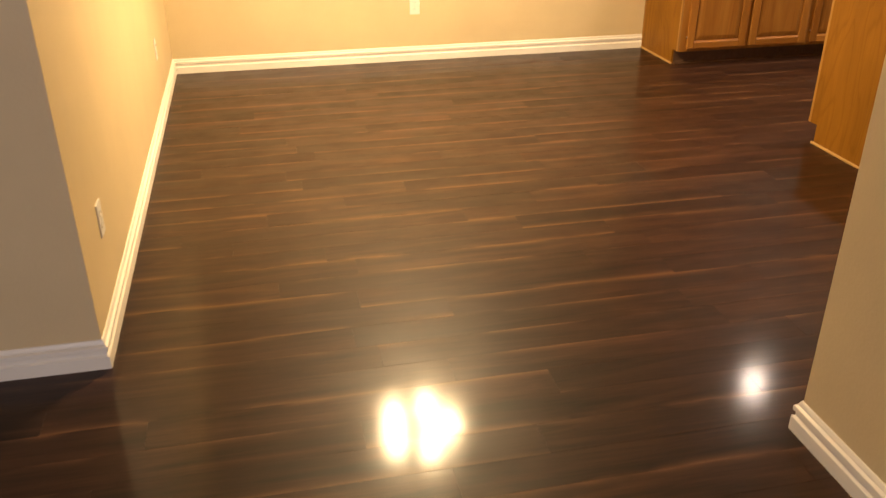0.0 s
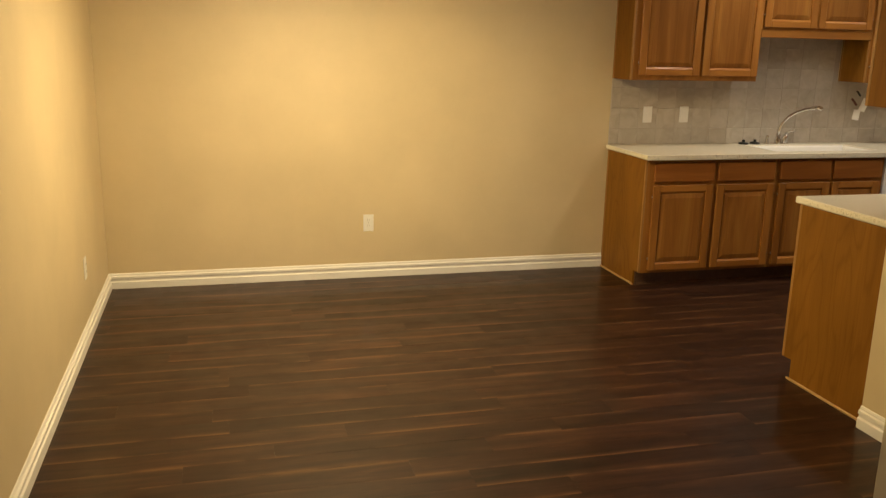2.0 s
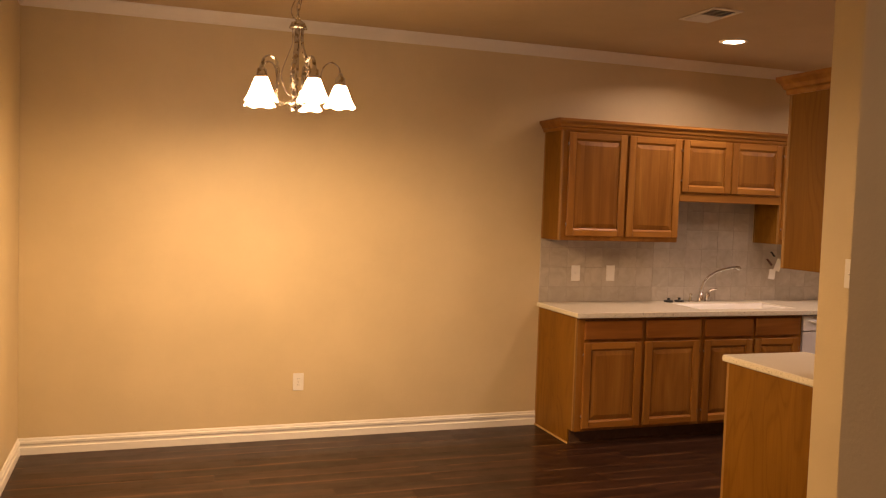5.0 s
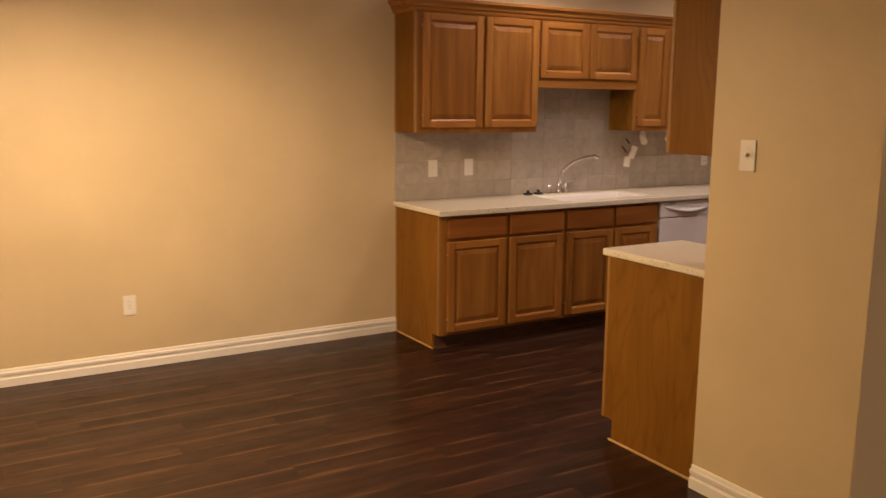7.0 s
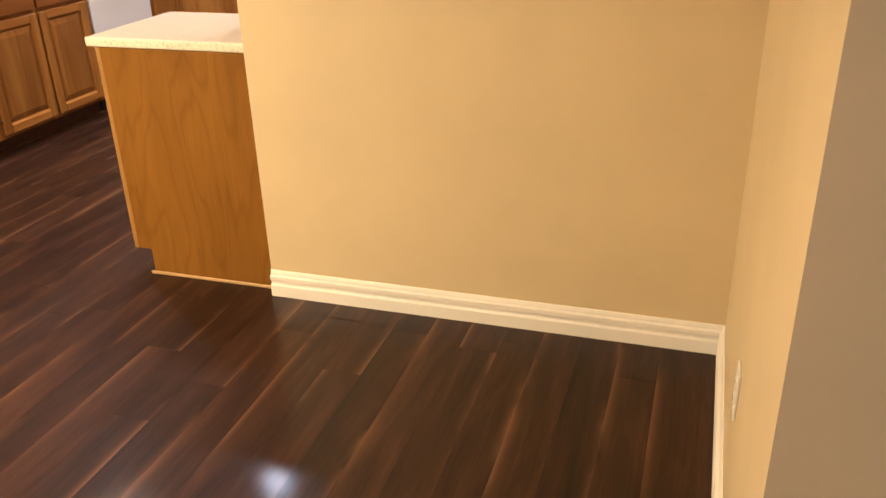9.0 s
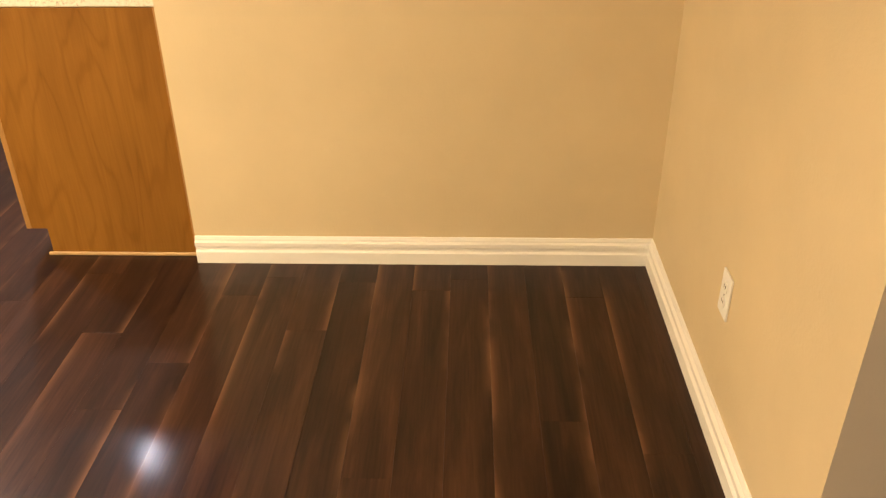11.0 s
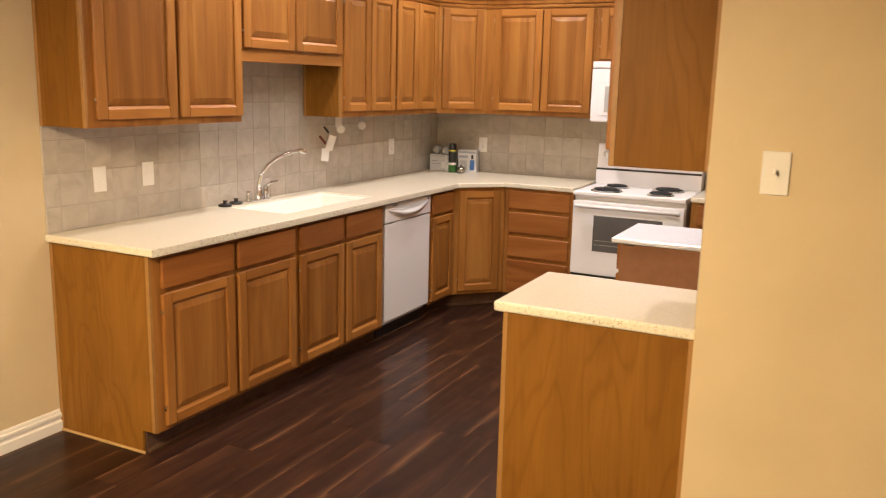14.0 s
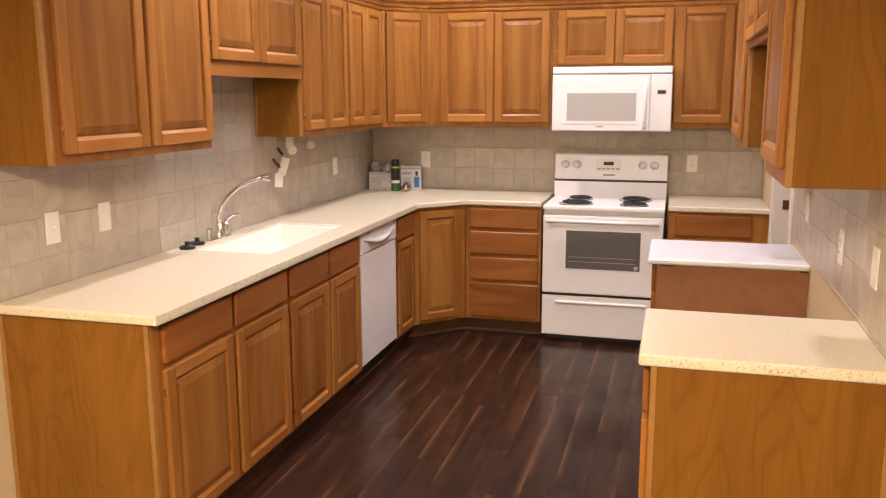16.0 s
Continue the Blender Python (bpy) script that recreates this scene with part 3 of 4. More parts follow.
def counter(name, label, outline, hole=(), material=None, z0=0.886, z1=0.920):
    ob = tagged(part(name, slab(outline, hole, z0, z1), material or COUNTER), label, "countertop")
    # level faces get the glare-faded specks, upright faces the full ones
    if not material:
        ob.data.materials.append(COUNTEREDGE)
        for f in ob.data.polygons:
            f.material_index = 1 if abs(f.normal.z) < 0.5 else 0
    mod = ob.modifiers.new("eased", "BEVEL")
    mod.width, mod.segments, mod.limit_method = 0.008, 3, "ANGLE"
    return ob


SX0, SX1, SY0, SY1 = 3.45, 4.30, 5.600, 5.970
counter("countertop", "cream speckled solid-surface countertop with an undermount sink", [(2.364, 5.460), (5.250, 5.468), (5.520, 5.210), (5.520, 4.704), (EAST - 0.0015, 4.704), (EAST - 0.0015, NORTH - 0.0015), (2.364, NORTH - 0.0015)],
        [(SX0, SY0), (SX1, SY0), (SX1, SY1), (SX0, SY1)])
counter("countertop", "cream speckled solid-surface countertop beside the range", [(5.520, SOUTH + 0.002), (EAST - 0.0015, SOUTH + 0.002), (EAST - 0.0015, 3.900), (5.520, 3.900)])
counter("countertop", "cream speckled solid-surface countertop on the partition-end cabinet", [(2.362, SOUTH + 0.0015), (2.885, SOUTH + 0.0015), (2.885, 3.945), (2.362, 3.945)])
counter("countertop", "white glossy countertop on the lone cabinet", [(3.868, SOUTH + 0.0015), (4.39, SOUTH + 0.0015), (4.39, 3.970), (3.868, 3.970)], material=LONETOP, z0=0.872, z1=0.899)
sink = thing("kitchen_sink", "white moulded kitchen sink sunk in the countertop", "sink", pose(0, 0, 0))
bm = bmesh.new()
rings = []
for inset, z in ((-0.004, 0.912), (0.004, 0.912), (0.012, 0.900), (0.03, 0.80), (0.06, 0.775), (0.10, 0.770)):
    rings.append([bm.verts.new(p) for p in ((SX0 + inset, SY0 + inset, z), (SX1 - inset, SY0 + inset, z), (SX1 - inset, SY1 - inset, z), (SX0 + inset, SY1 - inset, z))])
for r, q in zip(rings, rings[1:]):
    for k in range(4):
        bm.faces.new((r[k], r[(k + 1) % 4], q[(k + 1) % 4], q[k]))
bm.faces.new(rings[-1])
part("bowl", bm, SINK, sink)
part("drain", lathe([(0.0, 0.773), (0.035, 0.773), (0.042, 0.771)], 20, pose(3.92, 5.77, 0)), CHROME, sink)


# ---- dishwasher, range and microwave ----
dw = thing("dishwasher", "white built-in dishwasher with a curved handle", "dishwasher", pose(4.289, FN + 0.014, 0))
part("body", box((0.004, 0.02, 0.09), (0.599, 0.56, 0.880)), WHITE, dw)
part("door_panel", box((0.003, -0.022, 0.124), (0.600, 0.018, 0.752), 0.006, seg=2), WHITE, dw)
part("control_panel", box((0.003, -0.026, 0.757), (0.600, 0.018, 0.876), 0.010, seg=3), WHITE, dw)
top = arc(lambda u: (0.045 + 0.51 * u, 0.846 - 0.014 * math.sin(math.pi * u)), 20)
low = arc(lambda u: (0.045 + 0.51 * u, 0.830 - 0.046 * math.sin(math.pi * u)), 20)
bm = bmesh.new()
rows = []
for (x, z0), (_, z1) in zip(low, top):
    out = 0.028 + 0.022 * math.sin(math.pi * (x - 0.045) / 0.51)
    rows.append([bm.verts.new(p) for p in ((x, -0.024, z0 + 0.012), (x, -out, z0), (x, -out - 0.003, (z0 + z1) / 2), (x, -0.026, z1))])
for r, q in zip(rows, rows[1:]):
    for k in range(4):
        bm.faces.new((r[k], r[(k + 1) % 4], q[(k + 1) % 4], q[k]))
bm.faces.new(rows[0][::-1]), bm.faces.new(rows[-1])
part("handle", bm, WHITE, dw, "broad curved pull lip", smooth=True)
part("vent_dot", lathe([(0, 0), (0.008, 0), (0.008, 0.002), (0, 0.002)], 16, pose(0.562, -0.0255, 0.858, 90)), BLACK, dw)
part("badge", box((0.090, -0.0275, 0.858), (0.150, -0.0255, 0.865)), GREY, dw)
part("kick_plate", box((0.006, 0.042, 0.0), (0.597, 0.053, 0.10)), BLACK, dw)

RW = 0.766
stove = thing("range", "white electric range with four coil burners", "stove", pose(5.500, 4.686, 0, 0, 0, -90))
part("body", box((0.002, 0.02, 0.06), (RW - 0.002, 0.60, 0.880), 0.003), WHITE, stove)
part("foot_plinth", box((0.02, 0.06, 0.0), (RW - 0.02, 0.58, 0.06)), BLACK, stove)
part("storage_drawer", box((0.004, -0.022, 0.045), (RW - 0.004, 0.018, 0.312), 0.006, seg=2), WHITE, stove)
part("drawer_lip", box((0.09, -0.034, 0.264), (RW - 0.09, -0.020, 0.280), 0.004), WHITE, stove)
part("drawer_gap", box((0.006, -0.010, 0.313), (RW - 0.006, 0.018, 0.330)), BLACK, stove)
oven = part("oven_door", box((0.004, -0.030, 0.332), (RW - 0.004, 0.018, 0.845), 0.008, seg=2), WHITE, stove)
part("oven_window", box((0.155, -0.0325, 0.500), (RW - 0.140, -0.0295, 0.750), 0.0008), GLASSDARK, oven, "dark glass oven window")
for z in (0.575, 0.545):
    part("oven_rack", box((0.17, -0.0332, z), (RW - 0.17, -0.0322, z + 0.003)), MESHGREY, oven)
part("oven_badge", lathe([(0, 0), (0.014, 0), (0.014, 0.001), (0, 0.001)], 16, pose(RW - 0.165, -0.0327, 0.520, 90)), MESHGREY, oven)
bm = tube(arc(lambda u: (0.03 + (RW - 0.06) * u, -0.062, 0.812), 3), 0.013, 12)
part("oven_handle", bm, WHITE, oven, smooth=True)
for x in (0.05, RW - 0.07):
    part("handle_post", box((x, -0.060, 0.802), (x + 0.02, -0.028, 0.822), 0.003), WHITE, oven)
part("cooktop", box((-0.001, -0.030, 0.880), (RW + 0.001, 0.52, 0.908), 0.008, seg=3), WHITE, stove)
for x, y, r in ((0.20, 0.10, 0.098), (0.20, 0.36, 0.078), (0.57, 0.10, 0.078), (0.57, 0.36, 0.098)):
    burner = part("burner", lathe([(r + 0.014, 0.0), (r + 0.012, 0.004), (r, 0.003), (r * 0.6, -0.002), (0, -0.003)], 28, pose(x, y, 0.9085)), CHROME, stove, "coil burner over a chrome drip pan", smooth=True)
    turns = 4
    part("coil", tube([(x + (0.018 + (r - 0.022) * i / 90) * math.cos(2 * math.pi * turns * i / 90), y + (0.018 + (r - 0.022) * i / 90) * math.sin(2 * math.pi * turns * i / 90), 0.922) for i in range(91)], 0.0062, 6), COIL, burner, "black coil", smooth=True)
guard = part("backguard", prism([(0.50, 0.905), (0.60, 0.905), (0.60, 1.205), (0.545, 1.205), (0.535, 1.196), (0.520, 1.030), (0.50, 1.026)], 0.0, RW), WHITE, stove)
for v in guard.data.vertices:
    y, z, x = v.co
    v.co = (x, y, z)
part("seam", box((0.001, 0.4975, 1.016), (RW - 0.001, 0.60, 1.029)), BLACK, guard)
lean = 5.2
for x in (0.072, 0.150, 0.600, 0.680):
    knob = part("knob", lathe([(0.0265, 0.0), (0.0265, 0.003), (0.022, 0.005), (0.020, 0.022), (0.0, 0.024)], 24, pose(x, 0.5285, 1.128, 90 + lean)), WHITE, guard, smooth=True)
    part("dial_ring", lathe([(0.031, -0.001), (0.031, 0.0015), (0.027, 0.0015), (0.027, -0.001)], 24, pose(x, 0.5285, 1.128, 90 + lean)), MESHGREY, guard)
    part("pointer", box((x - 0.0035, 0.498, 1.112), (x + 0.0035, 0.506, 1.146), 0.001), WHITE, knob)
part("control_plate", box((0.285, 0.5235, 1.085), (0.455, 0.532, 1.165), 0.002), PLASTIC, guard)
part("clock", box((0.335, 0.5215, 1.128), (0.405, 0.530, 1.152)), BLACK, guard, "black clock display")
for i in range(5):
    part("button", box((0.295 + 0.032 * i, 0.5215, 1.098), (0.315 + 0.032 * i, 0.530, 1.108), 0.001), GREY, guard)
part("brand_bar", box((0.335, 0.518, 1.055), (0.415, 0.5235, 1.066)), GREY, guard)

mw = thing("microwave", "white over-the-range microwave oven", "microwave", pose(5.735, 4.677, -0.012, 0, 0, -90))
MWW = 0.768
part("body", box((0, 0.03, 1.386), (MWW, 0.39, 1.804), 0.004), WHITE, mw)
part("vent_grille", box((0.002, -0.006, 1.759), (MWW - 0.002, 0.03, 1.802), 0.004), WHITE, mw)
part("vent_gap", box((0.004, 0.004, 1.750), (MWW - 0.004, 0.029, 1.757)), GREY, mw)
mdoor = part("door", box((0.002, -0.012, 1.390), (0.6305, 0.029, 1.750), 0.006, seg=2), WHITE, mw)
part("window_frame", box((0.052, -0.0150, 1.432), (0.560, -0.0115, 1.664), 0.003), WHITE, mdoor)
part("window", box((0.100, -0.0162, 1.455), (0.545, -0.0132, 1.634), 0.001), MESHGREY, mdoor, "grey perforated window")
part("handle", tube([(0.602, -0.012, 1.412), (0.602, -0.036, 1.44), (0.602, -0.042, 1.55), (0.602, -0.036, 1.66), (0.602, -0.012, 1.685)], 0.013, 10), WHITE, mdoor, smooth=True)
panel = part("control_panel", box((0.632, -0.012, 1.390), (MWW - 0.002, 0.029, 1.750), 0.006, seg=2), WHITE, mw)
part("display", box((0.676, -0.0135, 1.627), (0.728, -0.0115, 1.650)), BLACK, panel, "black clock display")
for r in range(5):
    for c in range(3):
        part("key", box((0.660 + 0.030 * c, -0.0128, 1.425 + 0.035 * r), (0.680 + 0.030 * c, -0.0115, 1.441 + 0.035 * r)), WHITE, panel)
part("badge", box((0.29, -0.0136, 1.412), (0.34, -0.0118, 1.420)), GREY, mdoor)


# ---- faucet and sink things ----
tap = thing("kitchen_faucet", "chrome arched kitchen faucet with a lever and side spray", "faucet", pose(3.764, 6.040, 0.920))
part("deck_plate", box((-0.13, -0.024, 0), (0.08, 0.024, 0.008), 0.004, seg=2), CHROME, tap)
part("spout_base", lathe([(0.026, 0.006), (0.026, 0.03), (0.019, 0.04), (0.017, 0.075), (0.0, 0.076)], 20), CHROME, tap, smooth=True)
SPOUT = [(0.92 * r, -0.69 * r, z) for r, z in ((0, 0.05), (0.002, 0.10), (0.016, 0.155), (0.048, 0.205), (0.095, 0.243), (0.148, 0.268), (0.195, 0.281), (0.214, 0.283))]
part("spout", tube(SPOUT, [0.0135, 0.0125, 0.0115, 0.011, 0.011, 0.011, 0.0115, 0.012], 12), CHROME, tap, smooth=True)
part("spray_head", tube([(0.92 * r, -0.69 * r, z) for r, z in ((0.206, 0.285), (0.238, 0.280), (0.246, 0.268))], [0.015, 0.0165, 0.014], 12), CHROME, tap, smooth=True)
part("lever_base", lathe([(0.020, 0.006), (0.020, 0.04), (0.016, 0.07), (0.0, 0.078)], 18, pose(0.062, 0, 0)), CHROME, tap, smooth=True)
part("lever", tube([(0.062, 0.0, 0.075), (0.085, -0.02, 0.098), (0.120, -0.045, 0.106)], [0.010, 0.008, 0.006], 10), CHROME, tap, smooth=True)
part("side_spray", lathe([(0.016, 0.006), (0.014, 0.02), (0.011, 0.05), (0.013, 0.062), (0.0, 0.066)], 16, pose(-0.095, 0, 0)), CHROME, tap, smooth=True)
for x, y in ((3.462, 6.030), (3.570, 6.045)):
    s = tagged(part("sink_stopper", lathe([(0, 0), (0.036, 0), (0.038, 0.010), (0.030, 0.014), (0.012, 0.016), (0.010, 0.026), (0.016, 0.032), (0, 0.034)], 22), BLACK, at=(x, y, 0.9205), smooth=True), "black rubber sink stopper on the countertop", "stopper", "sink stoppers")


# ---- switches and outlets ----
def plate(kind, label, m, w=0.072):
    p = thing(kind, label, "outlet" if kind == "wall_outlet" else "switch", m)
    part("cover_plate", box((-w / 2, -0.059, 0.0004), (w / 2, 0.059, 0.006), 0.0025, seg=2), PLASTIC, p)
    if kind == "wall_outlet":
        for y in (-0.0205, 0.0205):
            sock = part("receptacle", lathe([(0.0165, 0.0055), (0.0165, 0.0085), (0.0, 0.0087)], 20, pose(0, y, 0)), PLASTIC, p)
            for x in (-0.0065, 0.0045):
                part("slot", box((x, y - 0.002, 0.0086), (x + 0.002, y + 0.007, 0.0092)), BLACK, sock)
        part("screw", lathe([(0.003, 0.006), (0.003, 0.0072), (0, 0.0074)], 10), CHROME, p)
    elif kind == "light_switch":
        part("collar", box((-0.006, -0.013, 0.0058), (0.006, 0.013, 0.0075)), PLASTIC, p)
        part("toggle", box((-0.0042, -0.008, 0.006), (0.0042, 0.006, 0.019), 0.0015), PLASTIC, p, turn=(-18, 0, 0))
        for y in (-0.030, 0.030):
            part("screw", lathe([(0.003, 0.006), (0.003, 0.0072), (0, 0.0074)], 10, pose(0, y, 0)), PLASTIC, p)
    else:
        part("rocker", box((-0.0165, -0.033, 0.0058), (0.0165, 0.033, 0.0085), 0.001), PLASTIC, p)
    return p


plate("wall_outlet", "white duplex outlet low on the tan wall", pose(0.610, NORTH, 0.388, 90, 0, 0))
plate("wall_outlet", "white duplex outlet low on the tan wall", pose(WEST + 0.26 * (WEST_S - WEST), 5.163, 0.388, 90, 0, 90.4))
plate("wall_outlet", "white duplex outlet low on the tan wall", pose(WEST_S + 0.09 * (WEST - WEST_S), 2.789, 0.375, 90, 0, 90.4))
plate("wall_outlet", "white duplex outlet low on the short wall", pose(1.54, STUB_Y, 0.390, 90, 0, 180))
plate("light_switch", "white toggle light switch on the partition wall", pose(PART_X, 3.121, 1.397, 90, 0, -90))
plate("light_switch", "white toggle switch on the tiled backsplash", pose(2.674, NORTH - 0.0094, 1.137, 90, 0, 0))
plate("rocker_switch", "white rocker switch on the tiled backsplash", pose(2.971, NORTH - 0.0094, 1.138, 90, 0, 0))
plate("wall_outlet", "white duplex outlet on the tiled backsplash", pose(5.376, NORTH - 0.0094, 1.142, 90, 0, 0))
plate("wall_outlet", "white duplex outlet on the tiled backsplash", pose(EAST - 0.0094, 5.671, 1.138, 90, 0, -90))
plate("wall_outlet", "white duplex outlet on the tiled backsplash", pose(EAST - 0.0094, 3.759, 1.141, 90, 0, -90))
plate("wall_outlet", "white duplex outlet on the tiled backsplash", pose(3.19, SOUTH + 0.0094, 1.10, 90, 0, 180))
plate("rocker_switch", "white rocker switch on the tiled backsplash", pose(2.68, SOUTH + 0.0094, 1.13, 90, 0, 180))
plate("rocker_switch", "white rocker switch on the tiled backsplash", pose(3.98, SOUTH + 0.0094, 1.13, 90, 0, 180))

# ---- chandelier ----
ch = thing("chandelier", "brushed nickel chandelier with five lit bell shades", "chandelier", pose(CHX, CHY, 0))
part("canopy", lathe([(0, TOP - 0.0005), (0.062, TOP - 0.0005), (0.060, 2.782), (0.035, 2.764), (0.010, 2.754), (0, 2.754)], 28), NICKEL, ch, smooth=True)
part("cap", lathe([(0.006, 2.475), (0.012, 2.462), (0.030, 2.452), (0.042, 2.432), (0.044, 2.424), (0.0, 2.424)], 24), NICKEL, ch, smooth=True)
z, k = 2.757, 0
while z > 2.49:
    s = 0.008
    loop = [(s * math.cos(a) * (k % 2), s * math.cos(a) * ((k + 1) % 2), z - 0.016 + 0.019 * math.sin(a)) for a in [2 * math.pi * i / 14 for i in range(14)]]
    part("chain_link", tube(loop, 0.0023, 6, closed=True), NICKEL, ch, smooth=True)
    z, k = z - 0.0305, k + 1
part("wire", tube([(0.012 * math.cos(9 * u), 0.012 * math.sin(9 * u), 2.745 - 0.28 * u) for u in [i / 24 for i in range(25)]], 0.0025, 6), NICKEL, ch, smooth=True)
part("wire", tube([(0.020 * math.sin(2 * math.pi * u) - 0.014, 0.0, 2.47 + 0.09 * u - 0.05 * math.sin(math.pi * u)) for u in [i / 16 for i in range(17)]], 0.0025, 6), NICKEL, ch, smooth=True)
part("wire", tube([(0.016 * math.cos(5 * u) + 0.006, 0.014 * math.sin(7 * u), 2.60 - 0.13 * u) for u in [i / 20 for i in range(21)]], 0.0025, 6), NICKEL, ch, smooth=True)
part("stem", lathe([(0.0075, 2.425), (0.0075, 2.12), (0.018, 2.112), (0.018, 2.095), (0, 2.095)], 14), NICKEL, ch, smooth=True)
part("finial", lathe([(0.0, 2.034), (0.009, 2.036), (0.010, 2.044), (0.026, 2.052), (0.034, 2.070), (0.030, 2.088), (0.014, 2.100), (0, 2.100)], 20), NICKEL, ch, smooth=True)


def strap(points, width, thick):
    """A flat bar in the x-z plane, wide along y."""
    bm = bmesh.new()
    rows = []
    for i, (x, z) in enumerate(points):
        (ax, az), (bx, bz) = points[max(i - 1, 0)], points[min(i + 1, len(points) - 1)]
        d = Vector((bx - ax, bz - az)).normalized()
        nx, nz = -d.y * thick / 2, d.x * thick / 2
        rows.append([bm.verts.new(p) for p in ((x - nx, -width / 2, z - nz), (x - nx, width / 2, z - nz), (x + nx, width / 2, z + nz), (x + nx, -width / 2, z + nz))])
    for a, b in zip(rows, rows[1:]):
        for j in range(4):
            bm.faces.new((a[j], a[(j + 1) % 4], b[(j + 1) % 4], b[j]))
    bm.faces.new(rows[0][::-1]), bm.faces.new(rows[-1])
    return bm


def smooth_line(ctrl, n=8):
    out = []
    for i in range(len(ctrl) - 1):
        p0, p1, p2, p3 = (Vector(ctrl[max(0, min(len(ctrl) - 1, i + j))]) for j in (-1, 0, 1, 2))
        for s in range(n):
            u = s / n
            out.append(tuple(0.5 * (2 * p1 + (p2 - p0) * u + (2 * p0 - 5 * p1 + 4 * p2 - p3) * u * u + (3 * p1 - p0 - 3 * p2 + p3) * u ** 3)))
    return out + [tuple(ctrl[-1])]


for bx, by, a in BULBS:
    deg = math.degrees(a)
    part("lyre_bar", strap(smooth_line([(0.026, 2.428), (0.024, 2.37), (0.032, 2.33), (0.058, 2.26), (0.072, 2.20), (0.052, 2.13), (0.016, 2.098)]), 0.015, 0.004), NICKEL, ch, turn=(0, 0, deg + 36))
    arm = part("arm", strap(smooth_line([(0.028, 2.085), (0.085, 2.066), (0.120, 2.090), (0.116, 2.142), (0.109, 2.192), (0.123, 2.252), (0.158, 2.276), (0.192, 2.260), (0.205, 2.222)]), 0.015, 0.005), NICKEL, ch, turn=(0, 0, deg))
    part("socket", lathe([(0.0, 2.230), (0.009, 2.228), (0.013, 2.214), (0.023, 2.206), (0.026, 2.176), (0.030, 2.170), (0.0, 2.170)], 18, pose(0.205, 0, 0)), NICKEL, arm, smooth=True)
    bm = lathe([(0.026, 2.173), (0.034, 2.158), (0.048, 2.122), (0.062, 2.088), (0.076, 2.066), (0.0735, 2.066), (0.0595, 2.089), (0.0455, 2.122), (0.032, 2.155), (0.025, 2.170)], 36, pose(0.205, 0, 0))
    for v in bm.verts:
        if v.co.z < 2.10:
            v.co.z += 0.006 * math.cos(6 * math.atan2(v.co.y, v.co.x - 0.205)) * (2.10 - v.co.z) / 0.04
    part("shade", bm, SHADEGLASS, arm, "lit frosted white glass shade", smooth=True)


# ---- ceiling fixtures ----
def can(label, x, y, glow):
    c = thing("recessed_light", label, "light", pose(x, y, TOP))
    part("trim_ring", lathe([(0.095, -0.0005), (0.095, -0.004), (0.088, -0.007), (0.074, -0.006), (0.072, -0.0015)], 36), TRIM, c, smooth=True)
    part("lens", lathe([(0.0, -0.0025), (0.073, -0.0025), (0.073, -0.001), (0.0, -0.001)], 32), glow, c, "glowing round lens")
    return c


for x, y in CANS:
    can("round recessed ceiling light, lit warm white", x, y, CANGLOW)
can("round recessed ceiling light, lit cool white", 4.22, 4.62, COOLGLOW)
vent = thing("ceiling_vent", "white metal ceiling air register", "vent", pose(2.77, 4.73, TOP))
bm = box((-0.105, -0.17, -0.008), (-0.080, 0.17, -0.0005), 0.002)
box((0.080, -0.17, -0.008), (0.105, 0.17, -0.0005), 0.002, bm)
box((-0.080, -0.17, -0.008), (0.080, -0.145, -0.0005), 0.002, bm)
box((-0.080, 0.145, -0.008), (0.080, 0.17, -0.0005), 0.002, bm)
part("frame", bm, TRIM, vent)
part("backing", box((-0.08, -0.145, -0.0015), (0.08, 0.145, -0.0005)), BLACK, vent)
for i in range(10):
    part("slat", box((-0.078, -0.002, -0.006), (0.078, 0.016, -0.0045)), TRIM, vent, at=(0, -0.135 + 0.029 * i, 0), turn=(40 if i < 5 else -30, 0, 0))


# ---- things on the counter and the wall ----
def carton(label, x, y, w, d, h, marks, rz=0):
    c = thing("carton", label, "box", pose(x, y, 0.9203, 0, 0, rz))
    part("body", box((-w / 2, -d / 2, 0), (w / 2, d / 2, h), 0.002), BOXGREY, c)
    for x0, z0, x1, z1, mat in marks:
        part("print", box((x0, -d / 2 - 0.0012, z0), (x1, -d / 2 - 0.0002, z1)), mat, c)
    return c


carton("small grey and white carton in the counter corner", 6.02, 6.005, 0.148, 0.09, 0.130, [(-0.06, 0.075, -0.01, 0.082, GREY), (-0.06, 0.055, 0.01, 0.060, GREY), (0.02, 0.02, 0.06, 0.07, PAPER), (-0.07, 0.112, 0.07, 0.122, MESHGREY)], -72)
carton("narrow grey and white carton beside another", 5.985, 5.900, 0.056, 0.09, 0.126, [(-0.022, 0.10, 0.022, 0.112, MESHGREY), (-0.015, 0.07, 0.012, 0.074, GREY), (-0.015, 0.03, 0.012, 0.05, PAPER)], -72)
carton("grey carton with blue print on the counter", 6.04, 5.755, 0.150, 0.10, 0.176, [(-0.07, 0.152, 0.07, 0.168, GREY), (-0.066, 0.115, 0.005, 0.135, GREY), (0.024, 0.02, 0.062, 0.10, BLUE), (0.034, 0.106, 0.052, 0.140, BLACK), (-0.06, 0.02, 0.0, 0.095, MESHGREY), (-0.05, 0.04, -0.02, 0.06, PAPER)], -80)
